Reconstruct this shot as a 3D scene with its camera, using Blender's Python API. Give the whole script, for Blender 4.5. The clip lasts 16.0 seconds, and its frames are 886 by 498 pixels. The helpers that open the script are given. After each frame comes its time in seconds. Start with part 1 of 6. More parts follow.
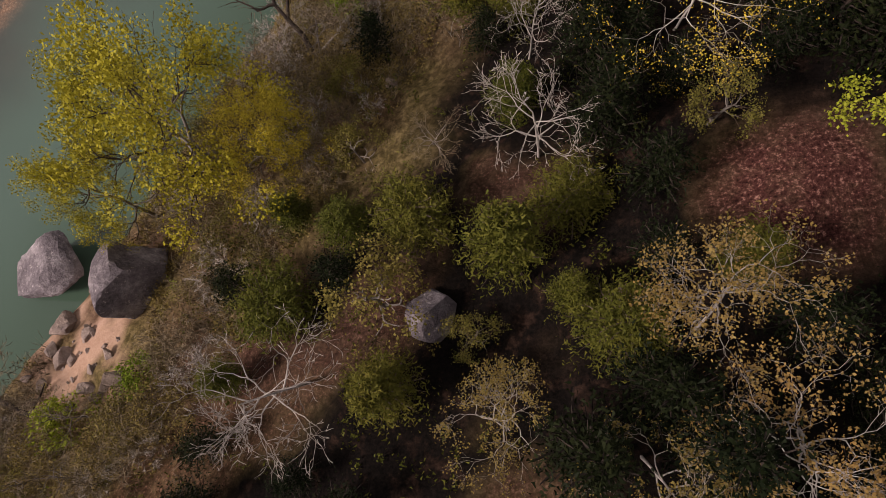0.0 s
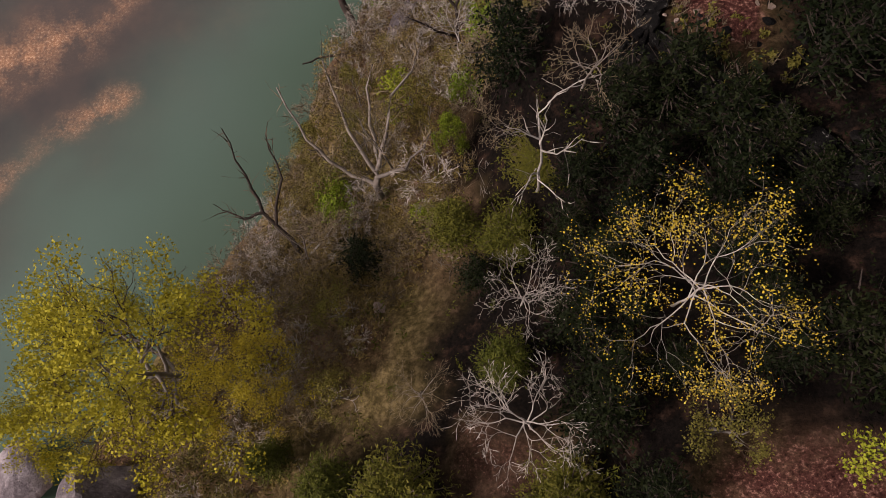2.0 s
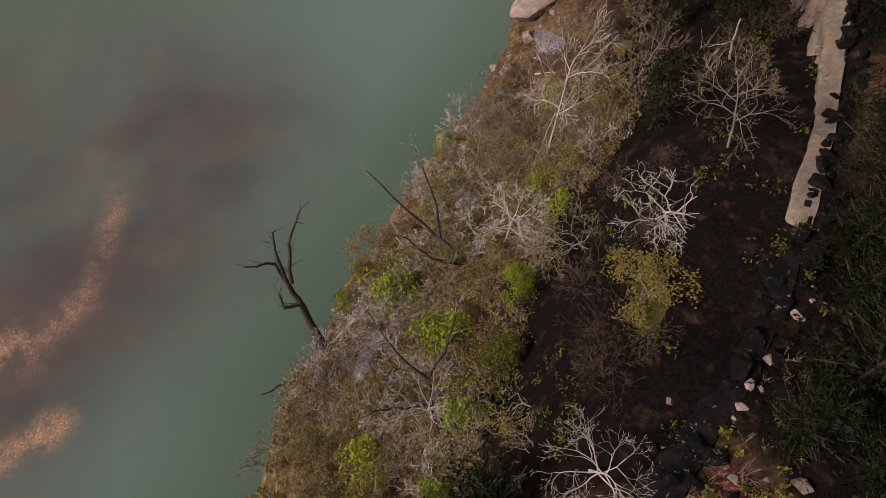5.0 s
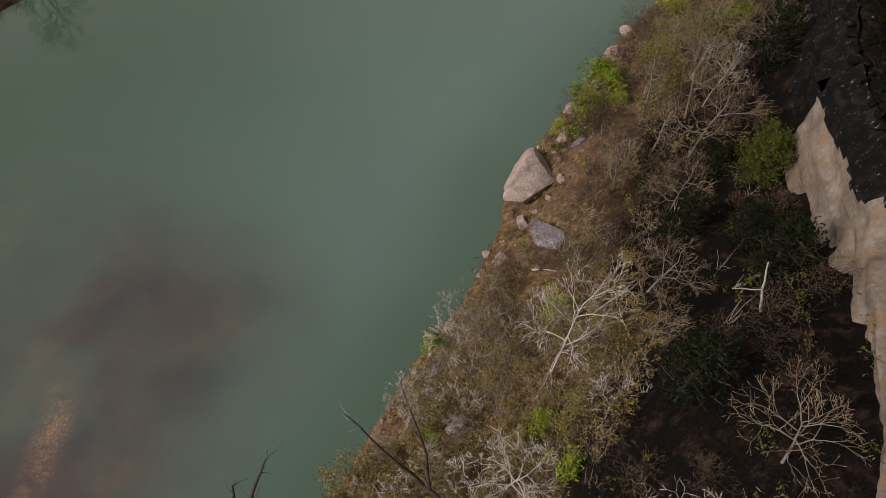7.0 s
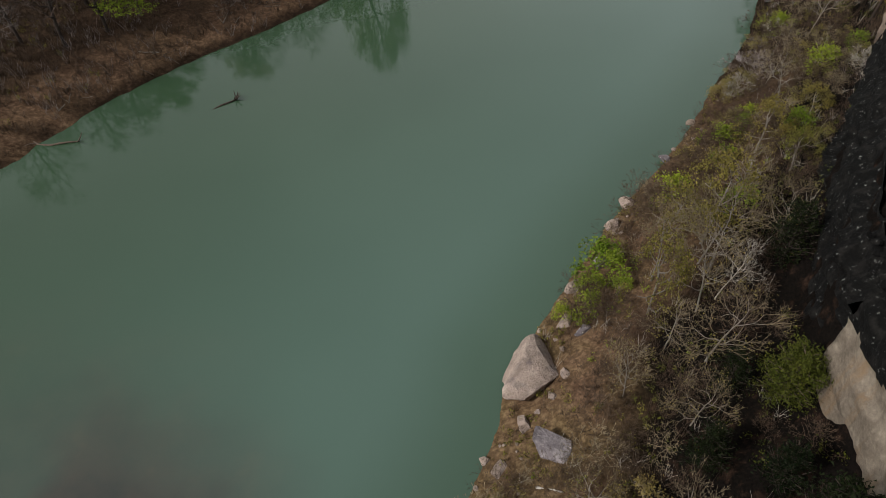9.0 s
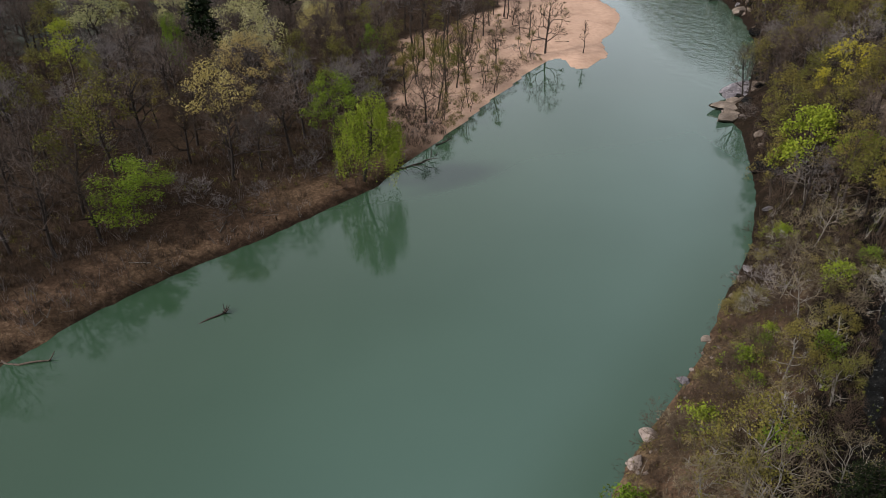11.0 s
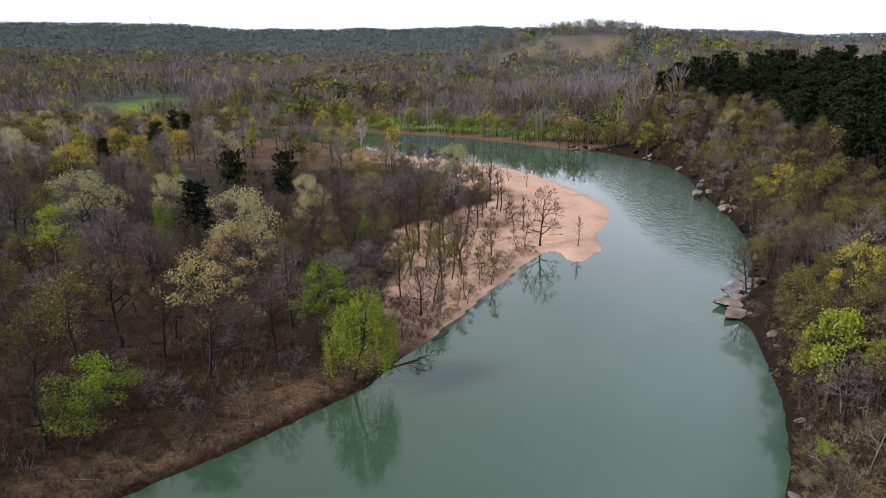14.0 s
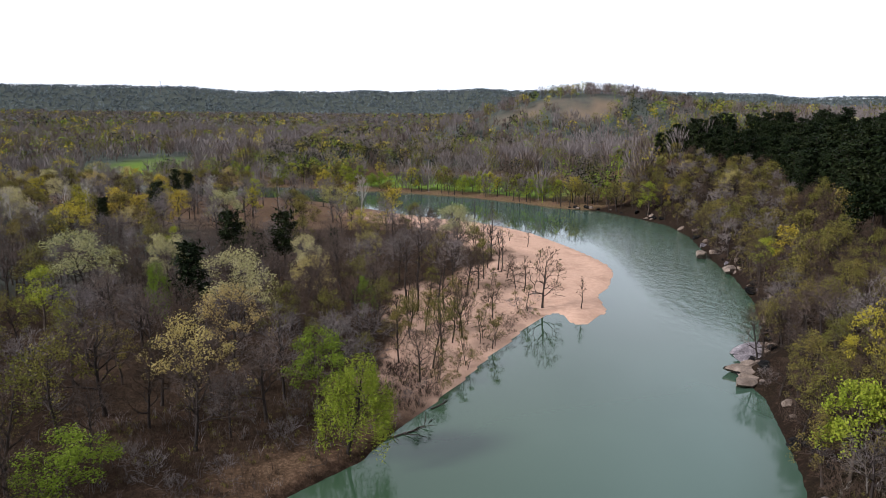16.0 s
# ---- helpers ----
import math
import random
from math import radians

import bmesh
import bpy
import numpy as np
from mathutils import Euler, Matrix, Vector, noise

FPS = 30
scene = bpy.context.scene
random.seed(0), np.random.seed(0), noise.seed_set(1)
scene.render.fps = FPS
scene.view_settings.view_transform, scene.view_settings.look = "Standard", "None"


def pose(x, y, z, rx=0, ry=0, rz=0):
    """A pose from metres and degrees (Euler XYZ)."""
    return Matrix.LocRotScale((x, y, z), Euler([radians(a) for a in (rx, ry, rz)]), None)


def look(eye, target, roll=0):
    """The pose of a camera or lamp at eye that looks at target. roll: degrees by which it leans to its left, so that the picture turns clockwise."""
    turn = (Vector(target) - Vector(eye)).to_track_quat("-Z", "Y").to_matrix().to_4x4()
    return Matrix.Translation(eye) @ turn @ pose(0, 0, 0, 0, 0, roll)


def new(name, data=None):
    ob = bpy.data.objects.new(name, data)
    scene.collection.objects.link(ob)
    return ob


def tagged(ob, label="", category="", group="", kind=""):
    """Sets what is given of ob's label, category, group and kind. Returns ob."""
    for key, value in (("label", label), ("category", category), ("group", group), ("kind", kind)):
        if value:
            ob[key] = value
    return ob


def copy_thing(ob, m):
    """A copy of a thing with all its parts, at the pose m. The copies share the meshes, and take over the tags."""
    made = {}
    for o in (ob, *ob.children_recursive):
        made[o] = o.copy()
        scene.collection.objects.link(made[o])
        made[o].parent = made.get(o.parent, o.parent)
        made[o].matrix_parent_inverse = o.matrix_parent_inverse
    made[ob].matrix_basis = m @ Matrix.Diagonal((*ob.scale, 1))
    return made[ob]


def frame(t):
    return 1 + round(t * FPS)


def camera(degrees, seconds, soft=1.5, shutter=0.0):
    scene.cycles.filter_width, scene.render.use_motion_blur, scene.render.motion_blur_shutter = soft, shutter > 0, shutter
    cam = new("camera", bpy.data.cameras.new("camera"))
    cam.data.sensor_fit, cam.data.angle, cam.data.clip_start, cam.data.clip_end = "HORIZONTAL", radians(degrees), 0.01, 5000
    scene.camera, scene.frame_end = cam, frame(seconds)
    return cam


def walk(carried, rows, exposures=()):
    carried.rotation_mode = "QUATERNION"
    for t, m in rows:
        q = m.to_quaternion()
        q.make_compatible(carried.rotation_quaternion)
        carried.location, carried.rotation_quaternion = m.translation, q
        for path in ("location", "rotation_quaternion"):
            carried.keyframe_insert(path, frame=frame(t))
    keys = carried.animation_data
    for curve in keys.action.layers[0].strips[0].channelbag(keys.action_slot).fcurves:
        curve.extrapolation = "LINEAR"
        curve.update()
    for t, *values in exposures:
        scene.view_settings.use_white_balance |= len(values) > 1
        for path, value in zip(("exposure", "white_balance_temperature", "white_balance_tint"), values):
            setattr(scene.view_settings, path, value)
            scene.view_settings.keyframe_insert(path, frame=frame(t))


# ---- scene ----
cam = camera(67.5, 16.0, soft=0.8)
PATH = [
    (0, (-0.479, 2.125, 39.935), (-0.604, 2.48, 37.971), -20.5),
    (0.5, (-0.307, 3.99, 39.975), (-0.433, 4.395, 38.02), -18.3),
    (1, (-0.096, 6.043, 40.009), (-0.226, 6.498, 38.066), -16.9),
    (1.5, (0.083, 8.371, 40.103), (-0.046, 8.864, 38.169), -15.7),
    (2, (0.229, 10.525, 40.213), (0.105, 11.076, 38.295), -13.6),
    (2.5, (0.39, 12.589, 40.167), (0.274, 13.212, 38.27), -11.6),
    (3, (0.575, 14.962, 40.28), (0.464, 15.638, 38.401), -10.5),
    (3.5, (0.668, 17.279, 40.424), (0.569, 18.014, 38.567), -9.0),
    (4, (0.88, 19.804, 40.486), (0.786, 20.589, 38.649), -8.5),
    (4.5, (1.107, 22.129, 40.499), (1.019, 22.971, 38.687), -7.7),
    (5, (1.339, 24.533, 40.595), (1.256, 25.425, 38.807), -7.3),
    (7.3, (0.873, 34.946, 40.583), (0.869, 36.097, 38.948), -2.3),
    (7.5, (0.927, 35.661, 40.611), (0.925, 36.836, 38.992), -2.2),
    (8, (1.02, 37.385, 40.717), (1.024, 38.623, 39.146), -1.8),
    (8.5, (1.167, 39.017, 40.883), (1.176, 40.32, 39.365), -1.7),
    (9, (1.269, 40.605, 41.131), (1.284, 41.984, 39.683), -1.6),
    (9.5, (1.347, 42.116, 41.399), (1.368, 43.584, 40.041), -1.5),
    (10, (1.573, 43.613, 41.491), (1.597, 45.17, 40.235), -1.6),
    (12.5, (0.133, 51.046, 40.636), (0.217, 52.909, 39.912), -0.2),
    (13, (-0.069, 52.148, 40.606), (0.022, 54.038, 39.958), 0.0),
    (13.5, (-0.02, 53.297, 40.585), (0.074, 55.205, 39.995), 0.1),
    (14, (-0.009, 54.106, 40.599), (0.086, 56.03, 40.062), 0.2),
    (14.5, (0.06, 54.895, 40.624), (0.155, 56.833, 40.138), 0.2),
    (15, (0.198, 55.707, 40.693), (0.292, 57.657, 40.258), 0.3),
    (15.5, (0.218, 56.592, 40.652), (0.312, 58.551, 40.26), 0.4),
    (16, (0.399, 57.061, 40.681), (0.491, 59.025, 40.314), 0.3),
]
walk(cam, [(t, look(e, g, r)) for t, e, g, r in PATH],
     [(0, 0.04, 6800, 28), (5, 0.12, 6750, 29), (8, -0.04, 6400, 13), (10, 0.0, 6050, 8), (12.5, 0.3, 5750, 13), (16, 0.36, 5700, 14)])

# ---- sky and sun ----
world = bpy.data.worlds.new("world")
scene.world = world
world.use_nodes = True
wn, wl = world.node_tree.nodes, world.node_tree.links
wn.clear()
SUN_EL, SUN_AZ = 36.0, 250.0          # degrees; azimuth clockwise from +y
sky = wn.new("ShaderNodeTexSky")
sky.sky_type, sky.sun_disc = "NISHITA", False
sky.sun_elevation, sky.sun_rotation = radians(SUN_EL), radians(SUN_AZ)
sky.dust_density, sky.air_density = 3.0, 1.0
geo = wn.new("ShaderNodeTexCoord")
cloud_n = wn.new("ShaderNodeTexNoise")
cloud_n.inputs["Scale"].default_value, cloud_n.inputs["Detail"].default_value = 1.6, 5
wl.new(geo.outputs["Generated"], cloud_n.inputs["Vector"])
cloud_map = wn.new("ShaderNodeMapRange")
cloud_map.inputs["From Min"].default_value, cloud_map.inputs["From Max"].default_value = 0.3, 0.7
cloud_map.inputs["To Min"].default_value, cloud_map.inputs["To Max"].default_value = 0.88, 1.0
wl.new(cloud_n.outputs["Fac"], cloud_map.inputs["Value"])
# thin bright overcast: whiter toward the horizon, greyer and patchy overhead
wsep = wn.new("ShaderNodeSeparateXYZ")
wl.new(geo.outputs["Generated"], wsep.inputs[0])
height_map = wn.new("ShaderNodeMapRange")
height_map.inputs["From Min"].default_value, height_map.inputs["From Max"].default_value = 0.15, 0.8
height_map.inputs["To Min"].default_value, height_map.inputs["To Max"].default_value = 1.05, 0.5
wl.new(wsep.outputs["Z"], height_map.inputs["Value"])
patch = wn.new("ShaderNodeMapRange")
patch.inputs["From Min"].default_value, patch.inputs["From Max"].default_value = 0.35, 0.65
patch.inputs["To Min"].default_value, patch.inputs["To Max"].default_value = 0.86, 1.12
wl.new(cloud_n.outputs["Fac"], patch.inputs["Value"])
veil = wn.new("ShaderNodeMath")
veil.operation = "MULTIPLY"
wl.new(height_map.outputs["Result"], veil.inputs[0])
wl.new(patch.outputs["Result"], veil.inputs[1])
bg_sky, bg_cloud, wmix, wout = (wn.new(n) for n in ("ShaderNodeBackground", "ShaderNodeBackground", "ShaderNodeMixShader", "ShaderNodeOutputWorld"))
bg_sky.inputs["Strength"].default_value = 0.12
bg_cloud.inputs["Color"].default_value = (1.0, 1.0, 1.0, 1)
wl.new(veil.outputs[0], bg_cloud.inputs["Strength"])
wl.new(sky.outputs["Color"], bg_sky.inputs["Color"])
wl.new(cloud_map.outputs["Result"], wmix.inputs["Fac"])
wl.new(bg_sky.outputs[0], wmix.inputs[1])
wl.new(bg_cloud.outputs[0], wmix.inputs[2])
wl.new(wmix.outputs[0], wout.inputs["Surface"])
sun = new("sun", bpy.data.lights.new("sun", "SUN"))
sun.data.energy, sun.data.angle, sun.data.color = 4.8, radians(12), (1.0, 0.94, 0.86)
az, el = radians(SUN_AZ), radians(SUN_EL)
sun_dir = Vector((math.sin(az) * math.cos(el), math.cos(az) * math.cos(el), math.sin(el)))
sun.matrix_world = look(sun_dir * 300, (0, 0, 0))


# ---- materials ----
def mat_base(name):
    m = bpy.data.materials.new(name)
    m.use_nodes = True
    t = m.node_tree
    return m, t.nodes, t.links, t.nodes["Principled BSDF"]


def noise_node(n, l, scale, detail=5.0, rough=0.6, coord="Object", vec=None, stretch=None):
    tex = n.new("ShaderNodeTexNoise")
    tex.inputs["Scale"].default_value, tex.inputs["Detail"].default_value, tex.inputs["Roughness"].default_value = scale, detail, rough
    if vec is None:
        tc = n.new("ShaderNodeTexCoord")
        vec = tc.outputs[coord]
    if stretch:
        mp = n.new("ShaderNodeMapping")
        mp.inputs["Scale"].default_value = stretch
        l.new(vec, mp.inputs["Vector"])
        vec = mp.outputs["Vector"]
    l.new(vec, tex.inputs["Vector"])
    return tex.outputs["Fac"]


def ramp(n, l, fac, stops):
    r = n.new("ShaderNodeValToRGB")
    e = r.color_ramp.elements
    while len(e) < len(stops):
        e.new(0.5)
    for k, (p, c) in zip(e, stops):
        k.position, k.color = p, (*c, 1)
    l.new(fac, r.inputs["Fac"])
    return r.outputs["Color"]


def mixc(n, l, fac, a, b, mode="MIX"):
    m = n.new("ShaderNodeMix")
    m.data_type, m.blend_type = "RGBA", mode
    for sock, v in ((m.inputs["Factor"], fac), (m.inputs["A"], a), (m.inputs["B"], b)):
        if isinstance(v, (int, float)):
            sock.default_value = v
        elif isinstance(v, tuple):
            sock.default_value = (*v, 1)
        else:
            l.new(v, sock)
    return m.outputs["Result"]


def bump(n, l, height, strength, dist, bsdf):
    b = n.new("ShaderNodeBump")
    b.inputs["Strength"].default_value, b.inputs["Distance"].default_value = strength, dist
    l.new(height, b.inputs["Height"])
    l.new(b.outputs["Normal"], bsdf.inputs["Normal"])


def span(n, l, v, a, b, c=0.0, d=1.0):
    m = n.new("ShaderNodeMapRange")
    m.inputs["From Min"].default_value, m.inputs["From Max"].default_value = a, b
    m.inputs["To Min"].default_value, m.inputs["To Max"].default_value = c, d
    l.new(v, m.inputs["Value"])
    return m.outputs["Result"]


def bark(name, dark, light, scale=3.0):
    m, n, l, b = mat_base(name)
    f = noise_node(n, l, scale, 6, 0.65, stretch=(1, 1, 0.25))
    g = noise_node(n, l, scale * 9, 4)
    c = ramp(n, l, f, [(0.3, dark), (0.52, tuple((p + q) / 2 for p, q in zip(dark, light))), (0.7, light)])
    c = mixc(n, l, 0.35, c, ramp(n, l, g, [(0.3, dark), (0.7, light)]))
    info = n.new("ShaderNodeObjectInfo")
    v = span(n, l, info.outputs["Random"], 0, 1, 0.75, 1.2)
    hsv = n.new("ShaderNodeHueSaturation")
    l.new(v, hsv.inputs["Value"])
    l.new(c, hsv.inputs["Color"])
    l.new(hsv.outputs["Color"], b.inputs["Base Color"])
    b.inputs["Roughness"].default_value = 0.9
    b.inputs["Specular IOR Level"].default_value = 0.12
    bump(n, l, g, 0.5, 0.02, b)
    return m


def leaf(name, a, b_, c, trans=0.3, far=False):
    """Leaves in three tints, mixed leaf by leaf and clump by clump."""
    m, n, l, b = mat_base(name)
    g = n.new("ShaderNodeNewGeometry")
    info = n.new("ShaderNodeObjectInfo")
    f = noise_node(n, l, 0.02 if far else 0.5, 3, 0.6)
    one = ramp(n, l, g.outputs["Random Per Island"], [(0.0, a), (0.5, b_), (1.0, c)])
    two = ramp(n, l, f, [(0.3, a), (0.5, b_), (0.7, c)])
    col = mixc(n, l, 0.5, one, two)
    hsv = n.new("ShaderNodeHueSaturation")
    l.new(span(n, l, info.outputs["Random"], 0, 1, 0.49, 0.525), hsv.inputs["Hue"])
    l.new(span(n, l, info.outputs["Random"], 0, 1, 1.2, 0.8), hsv.inputs["Value"])
    l.new(col, hsv.inputs["Color"])
    l.new(hsv.outputs["Color"], b.inputs["Base Color"])
    b.inputs["Roughness"].default_value = 0.6
    b.inputs["Specular IOR Level"].default_value = 0.04
    tr = n.new("ShaderNodeBsdfTranslucent")
    l.new(hsv.outputs["Color"], tr.inputs["Color"])
    mx = n.new("ShaderNodeMixShader")
    mx.inputs["Fac"].default_value = trans * 0.6
    l.new(b.outputs[0], mx.inputs[1])
    l.new(tr.outputs[0], mx.inputs[2])
    l.new(mx.outputs[0], n["Material Output"].inputs["Surface"])
    return m


def rock_mat(name, dark, mid, light, spots=None, scale=0.8, stain=None):
    m, n, l, b = mat_base(name)
    f = noise_node(n, l, scale, 8, 0.65)
    g = noise_node(n, l, scale * 8, 6, 0.7)
    c = ramp(n, l, f, [(0.28, dark), (0.5, mid), (0.72, light)])
    c = mixc(n, l, 0.28, c, ramp(n, l, g, [(0.3, dark), (0.55, mid), (0.75, light)]))
    if stain:
        s = noise_node(n, l, 0.9, 5, 0.6, stretch=(1, 1, 0.12))
        c = mixc(n, l, span(n, l, s, 0.52, 0.7), c, stain)
    if spots:
        s = noise_node(n, l, 3.4, 6, 0.75)
        c = mixc(n, l, span(n, l, s, 0.61, 0.67), c, spots)
    l.new(c, b.inputs["Base Color"])
    b.inputs["Roughness"].default_value = 0.95
    b.inputs["Specular IOR Level"].default_value = 0.1
    hb = n.new("ShaderNodeMath")
    hb.operation = "ADD"
    l.new(f, hb.inputs[0])
    l.new(g, hb.inputs[1])
    bump(n, l, hb.outputs[0], 0.8, 0.12, b)
    return m


BARK_PALE = bark("bark_pale", (0.15, 0.13, 0.11), (0.5, 0.46, 0.41))
BARK_GREY = bark("bark_grey", (0.07, 0.06, 0.05), (0.24, 0.21, 0.18))
BARK_BROWN = bark("bark_brown", (0.03, 0.022, 0.017), (0.12, 0.09, 0.068))
BARK_DARK = bark("bark_dark", (0.012, 0.01, 0.009), (0.06, 0.045, 0.036))
TWIG_GREY = bark("twig_grey", (0.08, 0.066, 0.06), (0.185, 0.156, 0.144), 0.6)
TWIG_BROWN = bark("twig_brown", (0.028, 0.019, 0.013), (0.085, 0.057, 0.038), 0.6)
TWIG_WOOD = bark("twig_wood", (0.042, 0.03, 0.022), (0.135, 0.1, 0.08), 0.6)
TWIG_TAN = bark("twig_tan", (0.068, 0.054, 0.035), (0.22, 0.174, 0.112), 0.6)
TWIG_PALE = bark("twig_pale", (0.16, 0.14, 0.12), (0.38, 0.345, 0.3), 0.6)
LEAF_YELLOW = leaf("leaf_yellow", (0.18, 0.138, 0.011), (0.33, 0.258, 0.022), (0.37, 0.3, 0.045))
LEAF_BUD = leaf("bud_grey", (0.05, 0.04, 0.036), (0.095, 0.078, 0.07), (0.15, 0.125, 0.11), 0.15)
LEAF_RUST = leaf("bud_brown", (0.035, 0.024, 0.016), (0.07, 0.047, 0.03), (0.12, 0.08, 0.05), 0.15)
LEAF_OLIVE = leaf("leaf_olive", (0.056, 0.05, 0.012), (0.118, 0.1, 0.023), (0.19, 0.156, 0.042))
LEAF_DRY = leaf("leaf_dry", (0.09, 0.072, 0.022), (0.15, 0.12, 0.036), (0.21, 0.165, 0.06))
LEAF_TAN = leaf("leaf_tan", (0.11, 0.066, 0.02), (0.185, 0.118, 0.036), (0.25, 0.18, 0.065))
LEAF_GREEN = leaf("leaf_green", (0.082, 0.112, 0.01), (0.15, 0.188, 0.017), (0.2, 0.228, 0.028))
LEAF_LIME = leaf("leaf_lime", (0.1, 0.128, 0.01), (0.185, 0.212, 0.018), (0.26, 0.265, 0.03))
LEAF_CREAM = leaf("leaf_cream", (0.2, 0.175, 0.075), (0.34, 0.3, 0.14), (0.48, 0.425, 0.22))
LEAF_CATKIN = leaf("leaf_catkin", (0.16, 0.12, 0.04), (0.28, 0.22, 0.075), (0.37, 0.3, 0.12))
# far-ridge leaves, with the bluish haze of distance mixed into the colour
LEAF_HAZY = leaf("leaf_hazy", (0.07, 0.088, 0.095), (0.1, 0.12, 0.125), (0.135, 0.152, 0.145), 0.1, True)
LEAF_CEDAR = leaf("leaf_cedar", (0.026, 0.031, 0.005), (0.06, 0.062, 0.01), (0.11, 0.1, 0.018), 0.15)
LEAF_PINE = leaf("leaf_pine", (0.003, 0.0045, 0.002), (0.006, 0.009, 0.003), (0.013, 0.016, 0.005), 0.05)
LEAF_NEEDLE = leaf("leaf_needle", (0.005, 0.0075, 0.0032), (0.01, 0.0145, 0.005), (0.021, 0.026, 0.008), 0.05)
ROCK_PALE = rock_mat("rock_pale", (0.11, 0.085, 0.07), (0.27, 0.21, 0.175), (0.42, 0.345, 0.29), stain=(0.13, 0.105, 0.1))
ROCK_GREY = rock_mat("rock_grey", (0.035, 0.03, 0.033), (0.15, 0.13, 0.135), (0.42, 0.38, 0.375), scale=0.55, spots=(0.44, 0.39, 0.36))
# dark lichened rock, taken nearly black so that its colour carries shade too
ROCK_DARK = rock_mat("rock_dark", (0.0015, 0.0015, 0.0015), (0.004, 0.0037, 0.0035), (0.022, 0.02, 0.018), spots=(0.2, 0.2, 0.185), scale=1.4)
ROCK_BROWN = rock_mat("rock_brown", (0.06, 0.045, 0.035), (0.15, 0.115, 0.09), (0.29, 0.23, 0.185))
ROCK_CLIFF = rock_mat("rock_cliff", (0.055, 0.044, 0.035), (0.135, 0.11, 0.085), (0.25, 0.21, 0.165), stain=(0.16, 0.105, 0.06), scale=0.5)

# river water: turbid green, with brown gravel shoals showing through
WATER, n, l, b = mat_base("river_water")
tc = n.new("ShaderNodeTexCoord")
big = noise_node(n, l, 0.02, 3, 0.5)
# dark bank and pale sky reflections are put into the water tint, beside sediment
dark_water = ramp(n, l, big, [(0.3, (0.022, 0.044, 0.022)), (0.7, (0.032, 0.058, 0.03))])
sheen_water = ramp(n, l, big, [(0.3, (0.054, 0.09, 0.07)), (0.7, (0.07, 0.112, 0.09))])
sheen_zone = n.new("ShaderNodeAttribute")
sheen_zone.attribute_name = "turbid"
wcol = mixc(n, l, sheen_zone.outputs["Fac"], dark_water, sheen_water)
sep = n.new("ShaderNodeSeparateXYZ")
l.new(tc.outputs["Object"], sep.inputs[0])


def maths(op, a, b_=None):
    m = n.new("ShaderNodeMath")
    m.operation = op
    for sock, v in zip(m.inputs, (a, b_)):
        if v is None:
            continue
        if isinstance(v, (int, float)):
            sock.default_value = v
        else:
            l.new(v, sock)
    return m.outputs[0]


SX, SY = sep.outputs["X"], sep.outputs["Y"]
# shoal: silt-brown shallows with gravel crests breaking the surface, kept as zones of the water sheet
warp = noise_node(n, l, 0.16, 4, 0.65)
streak = noise_node(n, l, 0.3, 5, 0.7)
shoal_zone, gravel_zone = n.new("ShaderNodeAttribute"), n.new("ShaderNodeAttribute")
shoal_zone.attribute_name, gravel_zone.attribute_name = "shoal", "gravel"
silt = ramp(n, l, warp, [(0.3, (0.027, 0.02, 0.021)), (0.55, (0.046, 0.029, 0.026)), (0.75, (0.08, 0.045, 0.033))])
wcol = mixc(n, l, maths("MULTIPLY", shoal_zone.outputs["Fac"], 0.85), wcol, silt)
crest = maths("MULTIPLY", gravel_zone.outputs["Fac"], span(n, l, streak, 0.42, 0.62, 0.1, 1.0))
pebble = noise_node(n, l, 5.0, 4, 0.8)
wcol = mixc(n, l, crest, wcol, ramp(n, l, pebble, [(0.35, (0.17, 0.08, 0.04)), (0.55, (0.36, 0.19, 0.1)), (0.68, (0.72, 0.5, 0.33))]))
l.new(wcol, b.inputs["Base Color"])
b.inputs["Roughness"].default_value = 0.05
b.inputs["IOR"].default_value = 1.45
rip = noise_node(n, l, 1.1, 3, 0.5, stretch=(1, 0.6, 1))
fast = maths("MULTIPLY", span(n, l, maths("SUBTRACT", SX, maths("MULTIPLY", SY, 0.12)), 28.0, 46.0), maths("MULTIPLY", span(n, l, SY, 165.0, 200.0), span(n, l, SY, 330.0, 400.0, 1.0, 0.2)))
chop = noise_node(n, l, 0.5, 5, 0.62, stretch=(1, 0.5, 1))
hgt = maths("ADD", maths("MULTIPLY", rip, 0.012), maths("MULTIPLY", maths("MULTIPLY", chop, fast), 0.8))
bn = n.new("ShaderNodeBump")
bn.inputs["Strength"].default_value, bn.inputs["Distance"].default_value = 0.5, 1.0
l.new(hgt, bn.inputs["Height"])
l.new(bn.outputs["Normal"], b.inputs["Normal"])

# ground: leaf litter, sand, grass and forest floor by zone, with shade painted in
GROUND, n, l, b = mat_base("ground")


def zone(name):
    a = n.new("ShaderNodeAttribute")
    a.attribute_name = name
    return a.outputs["Fac"]


f5 = noise_node(n, l, 2.6, 5, 0.7)
f1, f2, f3, f4 = noise_node(n, l, 0.12, 5), noise_node(n, l, 0.9, 6, 0.7), noise_node(n, l, 7.0, 5, 0.75), noise_node(n, l, 0.03, 4)
litter = ramp(n, l, f2, [(0.3, (0.035, 0.02, 0.012)), (0.5, (0.115, 0.068, 0.04)), (0.7, (0.21, 0.135, 0.085))])
litter = mixc(n, l, 0.5, litter, ramp(n, l, f3, [(0.35, (0.014, 0.009, 0.007)), (0.58, (0.085, 0.047, 0.029)), (0.72, (0.25, 0.155, 0.1))]))
